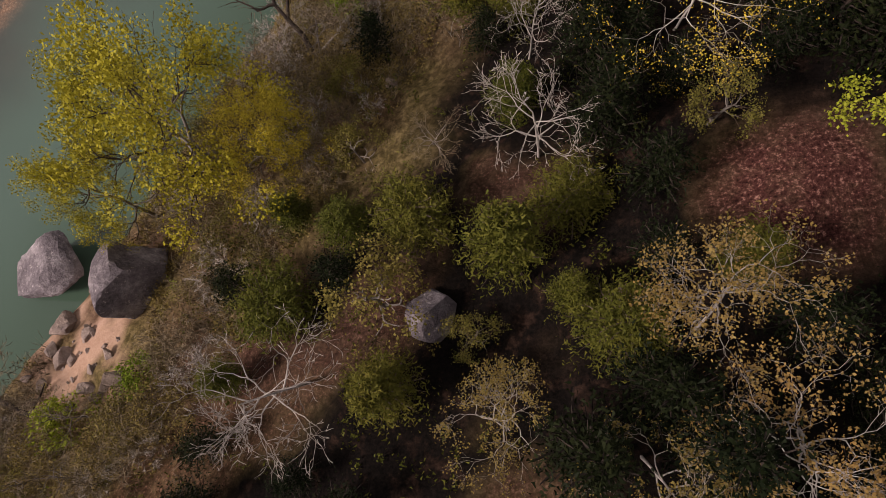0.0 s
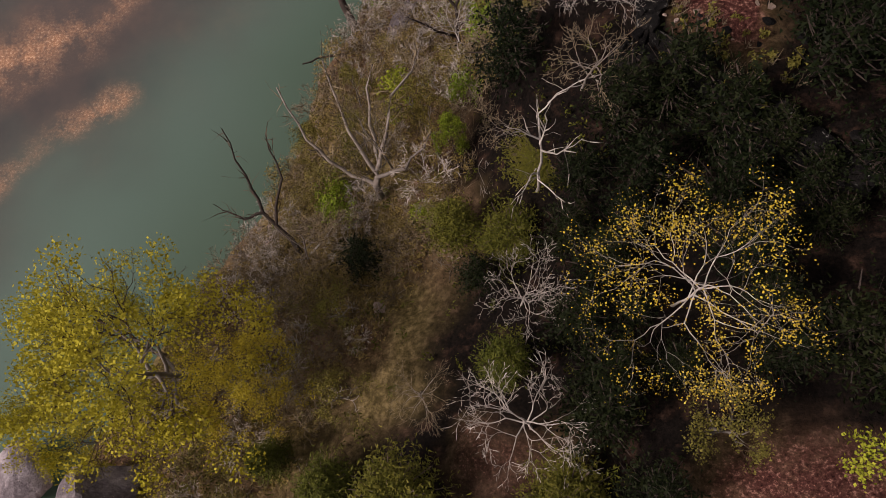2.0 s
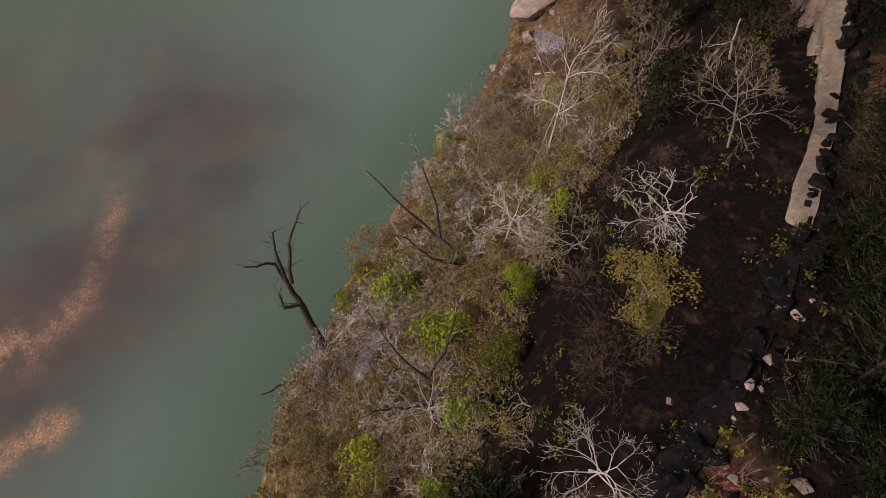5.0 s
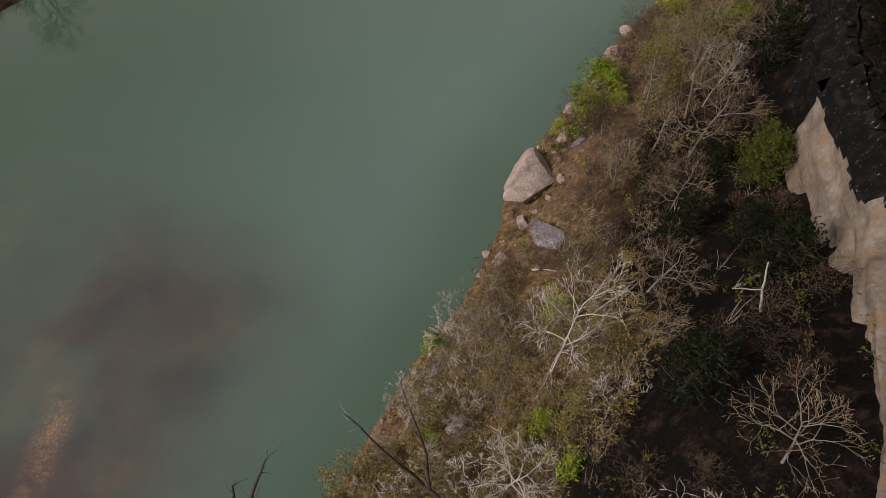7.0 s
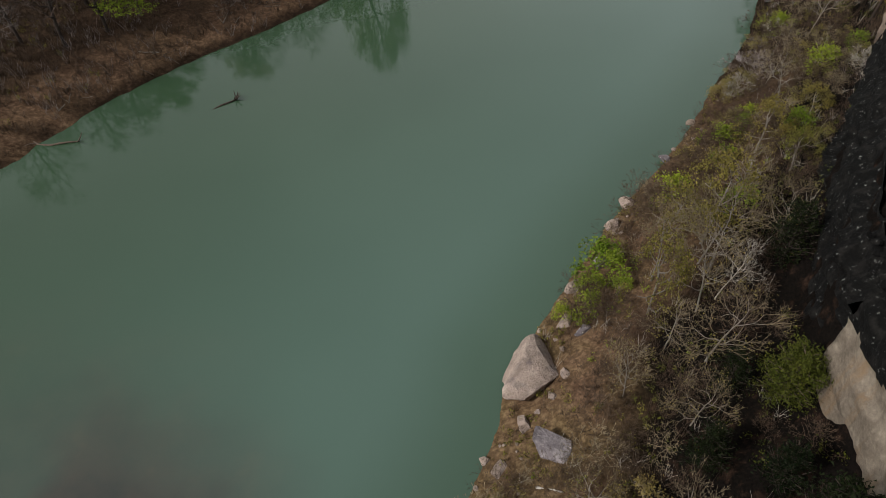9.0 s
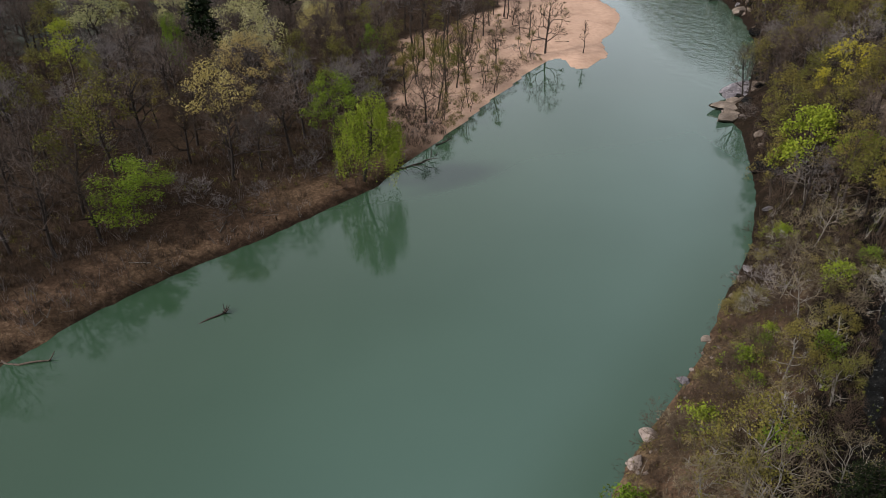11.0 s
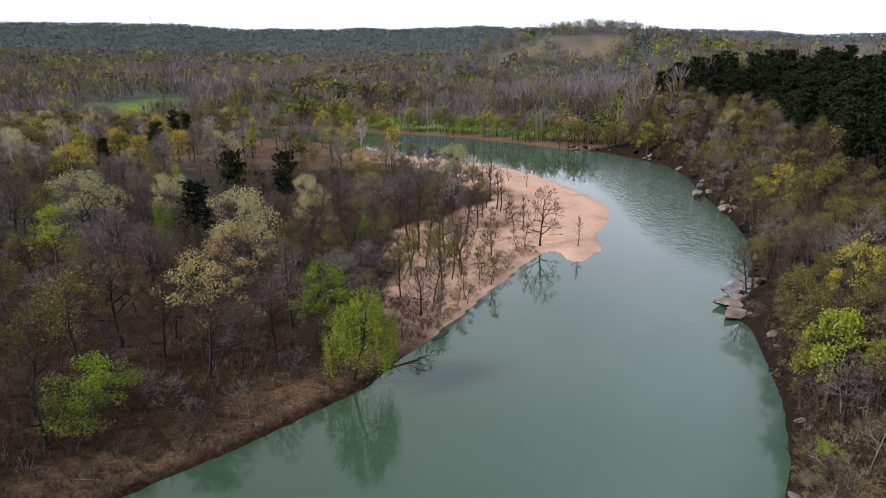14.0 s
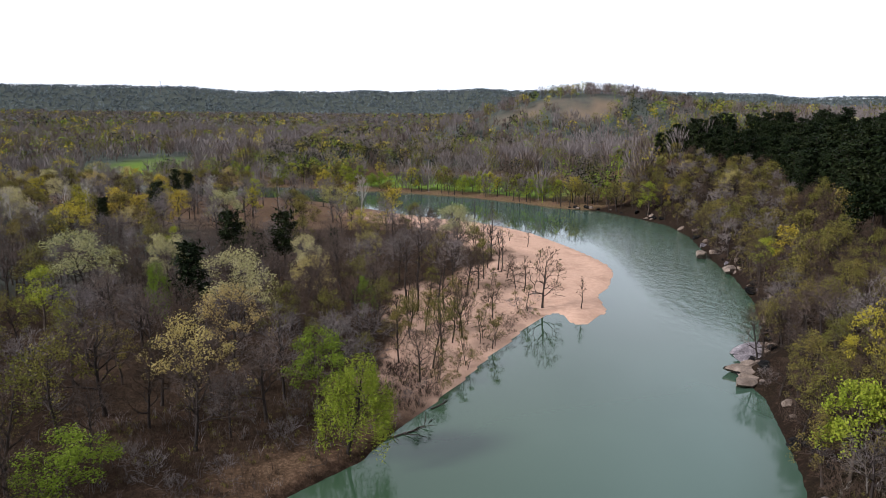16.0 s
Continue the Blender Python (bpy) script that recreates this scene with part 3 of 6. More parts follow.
def skeleton(rng, height, radius, clear=0.35, limbs=12, subs=6, twigs=7, rise=0.12, trunk_r=None, wander=0.18, lean=(0, 0), flare=0.55, fine=0, forks=1, one=False):
    """A tree that forks again and again, from trunk to twigs, as rows of (start, end, start radius, end radius, level), and the outermost twigs."""
    rows, tips = [], []
    r_base = trunk_r or height * 0.019
    main = max(5, round(limbs * 0.6))
    wanted = limbs * subs * twigs * (1.0 if fine else 0.75)
    depth = max(3, round(math.log(wanted / main) / math.log(2.25)))
    stem = grow(rng, (0, 0, -0.4), (lean[0], lean[1], 1), height * 0.74 + 0.4, 8, 0.06, 0.03)
    for k in range(8):
        rows.append((stem[k], stem[k + 1], r_base * (1 - 0.08 * k) * (1.3 if k == 0 else 1), r_base * (1 - 0.08 * (k + 1)), 0))

    def branch(p, d, length, r, level):
        last = level >= depth
        n = 1 if (one and level > 1) else (3 if level < 2 else 2)
        chain = grow(rng, p, d, length, n, wander * (0.75 if level < 2 else 1.0), rise * 0.8)
        for k in range(n):
            rows.append((chain[k], chain[k + 1], r * (1 - 0.3 * k / n), r * (1 - 0.3 * (k + 1) / n), 1 if level < 2 else 2 if level < depth - 1 else 3 if level < depth else 4 if fine else 3))
        if last:
            tips.append((chain[0], (chain[0] + chain[-1]) / 2, chain[-1]))
            return
        d1 = chain[-1] - chain[-2]
        d1 = d1 / np.linalg.norm(d1)
        side = np.cross(d1, rng.normal(size=3))
        side /= max(np.linalg.norm(side), 1e-6)
        kids = 3 if rng.uniform() < 0.25 else 2
        for q in range(kids):
            turn = (0.5 if q == 0 else -0.62 if q == 1 else 0.15) * rng.uniform(0.6, 1.35)
            out = d1 + side * turn + rng.normal(size=3) * 0.14
            at = chain[-1] if q < 2 or n == 1 else chain[-2]
            branch(at, out, length * rng.uniform(0.68, 0.92), r * (0.66 if q == 0 else 0.58), level + 1)

    for i in range(main):
        t = clear / 0.74 + (1 - clear / 0.74) * (i + rng.uniform(0, 0.9)) / main
        k = min(int(t * 8), 7)
        p = stem[k] + (stem[k + 1] - stem[k]) * (t * 8 - k)
        a = i * 2.4 + rng.uniform(-0.45, 0.45)
        tilt = flare * (0.45 + 1.5 * max(0.0, t) ** 2)
        size = radius * 0.34 * math.sqrt(max(0.3, 1 - ((t - 0.45) / 0.8) ** 2)) * rng.uniform(0.8, 1.15)
        branch(p, (math.cos(a), math.sin(a), tilt), size, r_base * (0.62 - 0.25 * t), 0)
    branch(stem[8], (lean[0] + rng.normal() * 0.2, lean[1] + rng.normal() * 0.2, 1.0), radius * 0.26, r_base * 0.36, 0)
    # bring the crown to its spread and height
    ends = np.array([t[2] for t in tips])
    wide, high = np.quantile(np.hypot(ends[:, 0], ends[:, 1]), 0.93), ends[:, 2].max()
    fit = np.array([radius / wide, radius / wide, height / high])
    rows = [(a * fit, b_ * fit, r0, r1, lv) for a, b_, r0, r1, lv in rows]
    return rows, [tuple(p * fit for p in t) for t in tips]


def wood(rows, rng, levels, least=0.0, flat_from=3, slim=False):
    out = []
    for lv in levels:
        some = [r for r in rows if r[4] == lv]
        if not some:
            continue
        p0, p1 = np.array([r[0] for r in some]), np.array([r[1] for r in some])
        r0, r1 = np.maximum(np.array([r[2] for r in some]), least), np.maximum(np.array([r[3] for r in some]), least * 0.6)
        out.append(strips(p0, p1, r0 * 1.3, r1 * 1.3, rng) if lv >= flat_from else tubes(p0, p1, r0, r1, ((6, 4, 3, 3) if slim else (7, 5, 4, 3))[min(lv, 3)]))
    return join(out)


KINDS = {}


def tree_kind(key, name, label, category, seed, height, radius, bark_m, twig_m, leaf_m=None, per_tip=3, leaf_size=0.16, spread=0.25, far=False, droop=0.0, least=0.0, keep=1.0, leaf_long=1.0, clump=0.0, **how):
    """One tree with trunk, branches and crown, from which the others of its kind are copied."""
    rng = np.random.default_rng(seed)
    rows, tips = skeleton(rng, height, radius, one=far, **how)
    if category in ("shrub", "bush"):
        root = tagged(new(name, mesh_from(name, *wood(rows, rng, (1, 2, 3, 4), least=least, flat_from=1), twig_m)), label, category)
    else:
        root = tagged(new(name), label, category)
        part("trunk", mesh_from("trunk", *wood(rows, rng, (0, 1), slim=far), bark_m, True), root)
        part("branchwork", mesh_from("branchwork", *wood(rows, rng, (2, 3, 4), least=least, flat_from=2 if far else 4), twig_m), root)["kind"] = "stuff"
    if leaf_m:
        pick = [t for t in tips if rng.uniform() < keep]
        c = np.array([t[0] + (t[2] - t[0]) * rng.uniform(0.3, 1.1) for t in pick for _ in range(per_tip)])
        c = c + rng.normal(size=c.shape) * spread
        if clump:
            k = how["twigs"]
            mid = np.array([np.mean([t[2] for t in tips[i:i + k]], axis=0) for i in range(0, len(tips), k)])
            mid = np.repeat(mid[rng.uniform(size=len(mid)) < keep], per_tip, axis=0)
            mid = mid + np.repeat(rng.normal(size=(len(mid) // per_tip, 3)) * 0.45, per_tip, axis=0)
            d = rng.normal(size=mid.shape)
            d /= np.linalg.norm(d, axis=1, keepdims=True)
            d[:, 2] = d[:, 2] * 0.8 + 0.15
            c = mid + d * clump * rng.uniform(0.45, 1.1, (len(mid), 1))
        if droop:
            run = np.arange(9)[None, :, None] / 8.0
            fall = rng.uniform(0.15, 0.55, len(c)) * droop * height * 0.55
            fall = np.minimum(fall, np.maximum(c[:, 2] - 0.8, 0.3))
            sway = rng.normal(size=(len(c), 1, 3)) * np.array([0.25, 0.25, 0.0])
            c = (c[:, None] + run * (sway + np.stack([0 * fall, 0 * fall, -fall], 1)[:, None]) + rng.normal(size=(len(c), 9, 3)) * 0.07).reshape(-1, 3)
        part("crown", mesh_from("crown", *leaves(c, leaf_size, rng, 0.12 if clump else 0.0, leaf_long, far), leaf_m), root)["kind"] = "stuff"
    KINDS[key] = [root, False]


def conifer_kind(key, name, label, seed, height, radius, leaf_m, bark_m, tiers=22, per=9, spray=26, size=0.3, open_top=0.0, base=0.08, taper=0.8, long=1.5):
    rng = np.random.default_rng(seed)
    rows, cs = [], []
    stem = grow(rng, (0, 0, -0.3), (0, 0, 1), height, 8, 0.03, 0.02)
    for k in range(8):
        rows.append((stem[k], stem[k + 1], height * 0.017 * (1 - 0.11 * k), height * 0.017 * (1 - 0.11 * (k + 1)), 0))
    for i in range(tiers):
        t = base + (0.99 - base) * i / tiers
        k = min(int(t * 8), 7)
        p = stem[k] + (stem[k + 1] - stem[k]) * (t * 8 - k)
        for j in range(per):
            if rng.uniform() < open_top:
                continue
            a = rng.uniform(0, 6.283)
            ln = radius * (1 - taper * t ** 1.3) * rng.uniform(0.65, 1.15) * (1 if t > 0.2 else 0.6 + 2 * t)
            br = grow(rng, p, (math.cos(a), math.sin(a), 0.25), ln, 3, 0.12, 0.12)
            for q in range(3):
                rows.append((br[q], br[q + 1], 0.03, 0.015, 1))
            u = rng.uniform(0.25, 1.08, spray)[:, None]
            c = np.array(br[0]) + (np.array(br[3]) - br[0]) * u + rng.normal(size=(spray, 3)) * np.array([0.22, 0.22, 0.16]) * (0.5 + ln * 0.35)
            cs.append(c)
    root = new(name)
    tagged(root, label, "tree")
    part("trunk", mesh_from("trunk", *wood(rows, rng, (0, 1), flat_from=1), bark_m, True), root)
    part("crown", mesh_from("crown", *leaves(np.concatenate(cs), size, rng, 0.2, long, size > 0.3 or size < 0.18), leaf_m), root)["kind"] = "stuff"
    KINDS[key] = [root, False]


def plant(key, x, y, scale=1.0, turn=0.0, z=None, tilt=(0, 0), group="", tall=1.0, label=""):
    """Stands a tree of that kind on the ground."""
    root, used = KINDS[key]
    m = Matrix.LocRotScale((x, y, ground_z(x, y) - 0.05 if z is None else z), Euler((radians(tilt[0]), radians(tilt[1]), turn)), (scale, scale, scale * tall))
    if used:
        ob = copy_thing(root, m @ Matrix.Diagonal((*[1 / s for s in root.scale], 1)))
    else:
        ob = root
        ob.matrix_basis = m
        KINDS[key][1] = True
    if group:
        ob["group"] = group
    if label:
        ob["label"] = label
    return ob


def rock(name, label, seed, size, place, material, turn=0.0, cuts=14, sink=0.25, tilt=(0, 0), group=""):
    """A boulder: a ball cut flat by random planes."""
    rng = np.random.default_rng(seed)
    bm = bmesh.new()
    bmesh.ops.create_icosphere(bm, subdivisions=4 if max(size) > 2 else 3, radius=1)
    co = np.array([v.co for v in bm.verts])
    for _ in range(cuts):
        d = rng.normal(size=3)
        d[2] *= 0.8
        d /= np.linalg.norm(d)
        k = rng.uniform(0.36, 0.72)
        over = np.maximum(co @ d - k, 0)
        co = co - over[:, None] * d * 0.985
    nz = np.array([noise.noise(Vector(c * 2.2) + Vector((seed, 0, 0))) + 0.6 * noise.noise(Vector(c * 6) + Vector((0, seed, 0))) + 0.3 * noise.noise(Vector(c * 13) + Vector((0, 0, seed))) for c in co])
    co *= (1 + 0.06 * nz)[:, None]
    co *= np.array(size)[None] / 2 / np.abs(co).max(0)
    for v, c in zip(bm.verts, co):
        v.co = c
    data = bpy.data.meshes.new(name)
    bm.to_mesh(data)
    bm.free()
    data.materials.append(material)
    ob = new(name, data)
    x, y = place[:2]
    z = (place[2] if len(place) > 2 else ground_z(x, y)) + size[2] * (0.5 - sink)
    ob.matrix_basis = pose(x, y, z, tilt[0], tilt[1], turn)
    return tagged(ob, label, "rock", group)


# ---- cliff ----
def cliff_face(a, b_, material, label, rough=1.0, cap=None):
    pts = np.array(CLIFF[a:b_], float)
    cum = np.concatenate([[0], np.cumsum(np.linalg.norm(np.diff(pts, axis=0), axis=1))])
    s = np.arange(0, cum[-1] + 0.3, 0.3)
    px, py = np.interp(s, cum, pts[:, 0]), np.interp(s, cum, pts[:, 1])
    tx, ty = np.gradient(px), np.gradient(py)
    ln = np.hypot(tx, ty)
    nx, ny = -ty / ln, tx / ln            # away from the bluff
    top = terrain(px - nx * 0.95, py - ny * 0.95)[0] + 0.05
    low = terrain(px + nx * 1.0, py + ny * 1.0)[0] - 0.5
    rows, count = [], 30
    for k in range(count):
        t = k / (count - 1)
        z = low + (top - low) * t
        lump = 0.9 * (fbm(s * 0.13, z * 0.1, 71) - 0.5) + 0.8 * (fbm(s * 0.8, z * 1.5, 72, 5) - 0.5) + 0.5 * (vnoise(s * 0.05, np.floor(z / 1.1) * 3.7, 73) - 0.5)
        bulge = 0.15 + rough * lump * (1 - smooth(0.9, 1.0, t)) - 0.95 * smooth(0.8, 1.0, t)
        rows.append(np.stack([px + nx * bulge, py + ny * bulge, z], 1))
    me = mesh_from("cliff", np.concatenate(rows), grid_faces(count, len(s)), material)
    if cap:
        me.materials.append(cap)
        col, row = np.meshgrid(np.arange(len(s) - 1), np.arange(count - 1))
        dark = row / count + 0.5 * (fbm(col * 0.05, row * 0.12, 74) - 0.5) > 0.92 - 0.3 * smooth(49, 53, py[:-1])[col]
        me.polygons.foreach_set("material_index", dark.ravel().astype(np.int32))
    ob = new("cliff", me)
    return tagged(ob, label, "cliff", kind="structure")


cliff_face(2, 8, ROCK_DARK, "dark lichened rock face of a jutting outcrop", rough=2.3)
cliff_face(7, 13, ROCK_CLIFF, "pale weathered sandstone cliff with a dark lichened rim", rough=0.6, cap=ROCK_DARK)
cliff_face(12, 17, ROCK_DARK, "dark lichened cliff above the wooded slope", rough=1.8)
cliff_face(16, 21, ROCK_BROWN, "brown sandstone cliff among trees")
rng = np.random.default_rng(11)
rim = np.array(CLIFF[2:14], float)
for i, (a, b2) in enumerate(zip(rim, rim[1:])):
    ln = np.linalg.norm(b2 - a)
    d = (b2 - a) / ln
    pale = 5 <= i <= 9
    q = 0.0
    while q < ln:
        inland = (0.45 if pale else 0.1) + min(abs(rng.normal()) * 0.7, 1.1)
        p = a + d * q + np.array([d[1], -d[0]]) * inland
        w = rng.uniform(0.35, 0.95) if pale else rng.uniform(0.3, 1.2)
        inner = p + np.array([d[1], -d[0]]) * max(0.0, 1.2 - inland)
        rock("rim_rock", "dark lichen-spotted rock on the cliff edge", int(rng.integers(1, 9999)), (w, w * rng.uniform(0.4, 0.9), w * rng.uniform(0.4, 0.8)), (p[0], p[1], ground_z(*inner) - (0.0 if inland > 0.6 or pale else rng.uniform(0, 1.0))), ROCK_DARK,
             turn=rng.uniform(0, 360), sink=0.35, tilt=(rng.uniform(-35, 35), rng.uniform(-35, 35)), group="rocks along the cliff edge", cuts=18)
        q += w * 0.6
for k in range(26):
    t = rng.uniform(0, 1)
    x, y, w = 7.2 + 6.6 * t + rng.normal() * 0.35, 26.2 + 7.8 * t + rng.normal() * 0.35, rng.uniform(0.14, 0.32) if k > 4 else 0.5
    rock("rim_rock", "small white lichen-crusted stone on the cliff edge", 150 + k, (w, w * 0.7, w * 0.5), (x, y), ROCK_PALE, turn=k * 60, sink=0.3, group="rocks along the cliff edge")

for k in range(34):
    t = rng.uniform(-1, 1)
    x, y, w = 9.2 + 1.9 * t + rng.normal() * 0.8, 26.6 - 1.2 * t + rng.normal() * 1.3, rng.uniform(0.2, 0.45) if k > 8 else rng.uniform(0.5, 0.8)
    rock("outcrop_stone", "weathered violet-grey stone set in red leaf litter", 800 + k, (w, w * 0.8, w * 0.45), (x, y), (ROCK_BROWN, ROCK_DARK, ROCK_DARK)[k % 3], turn=k * 71, sink=0.55, group="stones on the outcrop")

# ---- boulders by the water ----
rock("boulder", "large grey boulder standing in the water at the bank", 45, (4.9, 4.5, 3.8), (-27.6, 8.6, 0), ROCK_GREY, turn=38, sink=0.34, cuts=9, tilt=(6, -8))
rock("boulder", "tall pale-streaked grey boulder on the bank", 46, (4.6, 5.6, 6.4), (-20.6, 6.9, 1.2), ROCK_GREY, turn=-20, sink=0.2, cuts=10)
rock("boulder", "rounded pink sandstone boulder in the cove", 47, (2.0, 1.6, 1.3), (-26.3, 5.2), ROCK_PALE, turn=15, sink=0.3)
rock("boulder", "big pale pinkish sandstone boulder at the water's edge", 17, (7.6, 6.2, 3.2), (8.2, 66.4, 0), ROCK_PALE, turn=28, sink=0.28, cuts=11, tilt=(4, 6))
rock("boulder", "grey weathered boulder on the grassy bank", 8, (2.7, 3.3, 1.9), (7.7, 60.0), ROCK_GREY, turn=10, sink=0.3)
rock("boulder", "pale rounded boulder standing at the waterline", 9, (1.4, 1.5, 1.1), (-0.4, 53.4, 0), ROCK_PALE, turn=-30, sink=0.3)
rock("boulder", "long grey slab lying on the bank", 10, (1.3, 4.2, 1.2), (-5.0, 36.4), ROCK_GREY, turn=-32, sink=0.3)
rock("boulder", "grey rock outcrop with mossy top on the slope", 12, (2.4, 2.6, 3.6), (-2.5, 4.4, 11.4), ROCK_GREY, turn=15, sink=0.1)
rock("boulder", "grey bedrock ledge sloping into the water", 13, (2.4, 4.0, 1.6), (0.6, 51.6, 0.2), ROCK_GREY, turn=-22, sink=0.3)
rock("boulder", "brown-grey bedrock ledge on the bank", 14, (2.6, 4.4, 2.0), (-0.6, 47.6, 0.6), ROCK_BROWN, turn=-25, sink=0.3)
rock("boulder", "dark grey block set in the bank", 15, (2.2, 1.6, 1.6), (1.6, 46.6), ROCK_GREY, turn=30, sink=0.3)
for k, (x, y, w, m) in enumerate([(3.9, 60.4, 0.9, ROCK_PALE), (4.6, 59.4, 1.4, ROCK_PALE), (6.5, 62.3, 1.5, ROCK_PALE), (4.4, 56.9, 1.2, ROCK_GREY), (11.4, 68.8, 1.3, ROCK_GREY), (10.6, 70.4, 1.5, ROCK_PALE),
                                  (9.6, 65.4, 1.2, ROCK_PALE), (8.6, 63.8, 0.8, ROCK_PALE), (11.9, 74.4, 1.9, ROCK_PALE), (16.6, 81.3, 1.8, ROCK_PALE), (18.4, 84.0, 1.9, ROCK_PALE), (23.6, 90.4, 1.5, ROCK_GREY), (14.6, 76.5, 1.8, ROCK_GREY),
                                  (-5.0, 44.4, 0.9, ROCK_PALE), (-7.6, 40.4, 0.8, ROCK_PALE), (-5.1, 16.9, 0.9, ROCK_PALE), (-24.2, 4.4, 1.3, ROCK_PALE), (-25.6, 3.0, 1.5, ROCK_PALE), (-26.6, 1.4, 1.1, ROCK_BROWN), (-23.6, 6.2, 1.0, ROCK_BROWN),
                                  (27.9, 96.4, 1.4, ROCK_BROWN), (35.2, 105.6, 1.6, ROCK_BROWN), (36.5, 107.4, 1.4, ROCK_GREY), (44.6, 120.4, 1.6, ROCK_GREY)]):
    rock("stone", "pale weathered stone lying on the river bank", 200 + k, (w, w * 0.75, w * 0.55), (x, y), m, turn=k * 47, sink=0.3, group="stones along the right bank")
rng = np.random.default_rng(14)
for k in range(44):
    a, q = rng.uniform(0, 6.28), 4.6 * math.sqrt(rng.uniform())
    x, y, w = -24.4 + math.cos(a) * q * 1.1, 3.6 + math.sin(a) * q, rng.uniform(0.2, 0.5) if k > 10 else rng.uniform(0.7, 1.5)
    rock("stone", "pinkish weathered stone on the sandy cove", 300 + k, (w, w * 0.75, w * 0.6), (x, y), (ROCK_PALE, ROCK_BROWN, ROCK_PALE)[k % 3], turn=k * 53, sink=0.3, group="stones in the sandy cove")
rng = np.random.default_rng(12)
shore = np.array(RIGHT_SHORE[6:22], float)
for k in range(110):
    i = int(rng.integers(0, len(shore) - 1))
    p = shore[i] + (shore[i + 1] - shore[i]) * rng.uniform()
    d = shore[i + 1] - shore[i]
    p = p + np.array([d[1], -d[0]]) / np.linalg.norm(d) * abs(rng.normal()) * 1.4
    w = rng.uniform(0.2, 0.6)
    rock("stone", "small pale stone at the waterline", 400 + k, (w, w * 0.8, w * 0.6), tuple(p), (ROCK_PALE, ROCK_BROWN)[k % 2], turn=k * 31, sink=0.3, cuts=8, group="stones along the right bank")
# the rocky point and the ledges beyond it
for k, (x, y, sx, sy, sz, t, m) in enumerate([(56.5, 160.0, 10.0, 5.5, 2.0, 10, ROCK_BROWN), (59.5, 165.5, 7.0, 4.2, 2.2, -20, ROCK_GREY), (61.0, 170.0, 8.0, 4.2, 2.4, 8, ROCK_GREY), (66.0, 167.5, 8.5, 4.6, 3.4, 25, ROCK_GREY), (58.5, 155.5, 5.0, 3.4, 1.8, 50, ROCK_BROWN),
                                              (55.5, 147.5, 3.4, 2.6, 2.0, 0, ROCK_DARK), (54.0, 143.5, 2.4, 2.0, 1.4, 40, ROCK_BROWN), (74.0, 187.0, 3.6, 2.4, 1.6, 10, ROCK_BROWN), (80.5, 199.0, 3.4, 2.2, 1.6, 30, ROCK_GREY), (84.5, 212.0, 4.0, 3.0, 2.0, 60, ROCK_GREY), (86.5, 219.0, 3.5, 2.6, 1.8, 20, ROCK_BROWN),
                                              (89.0, 226.0, 3.0, 2.2, 1.4, 80, ROCK_GREY), (89.5, 236.5, 7.0, 4.2, 2.6, 75, ROCK_BROWN), (92.5, 245.0, 5.0, 3.2, 2.2, 60, ROCK_GREY), (96.0, 262.0, 5.0, 3.5, 2.4, 70, ROCK_BROWN), (99.0, 275.0, 4.6, 3.2, 2.4, 10, ROCK_GREY), (103.5, 291.0, 4.6, 3.2, 2.6, 40, ROCK_DARK), (106.5, 312.0, 5.0, 3.0, 2.2, 0, ROCK_BROWN),
                                              (104.5, 340.0, 4.0, 3.0, 2.0, 20, ROCK_BROWN), (53.4, 155.6, 7.5, 4.4, 1.6, 40, ROCK_BROWN), (57.6, 161.0, 6.5, 5.0, 2.4, 20, ROCK_GREY), (58.6, 154.5, 9.0, 4.0, 2.2, -40, ROCK_GREY), (62.5, 154.0, 8.0, 3.6, 2.6, -30, ROCK_GREY), (55.0, 159.6, 5.0, 2.2, 1.0, 35, ROCK_PALE), (58.0, 149.6, 4.0, 2.6, 1.6, 10, ROCK_BROWN), (88.6, 236.0, 9.0, 5.0, 3.4, 70, ROCK_BROWN), (83.0, 212.0, 5.0, 4.0, 2.6, 40, ROCK_DARK), (90.3, 258.0, 6.0, 4.0, 3.0, 80, ROCK_BROWN)]):
    rock("ledge_rock", "grey-brown rock ledge at the foot of the wooded bank", 600 + k, (sx, sy, sz), (x + 1.0, y, 0.1), m, turn=t, sink=0.25, cuts=26, group="rock ledges along the right bank")

rng = np.random.default_rng(13)
edge = np.array(RIGHT_SHORE[23:37], float)
for k in range(70):
    i = int(rng.integers(0, len(edge) - 1))
    d = edge[i + 1] - edge[i]
    p = edge[i] + d * rng.uniform() + np.array([d[1], -d[0]]) / np.linalg.norm(d) * rng.uniform(0.2, 3.5)
    w = rng.uniform(1.0, 3.8)
    rock("ledge_rock", "grey-brown rock ledge at the foot of the wooded bank", 700 + k, (w, w * rng.uniform(0.5, 0.9), w * rng.uniform(0.4, 0.7)), tuple(p), (ROCK_BROWN, ROCK_DARK, ROCK_DARK)[k % 3], turn=rng.uniform(0, 360), sink=0.3, group="rock ledges along the right bank")

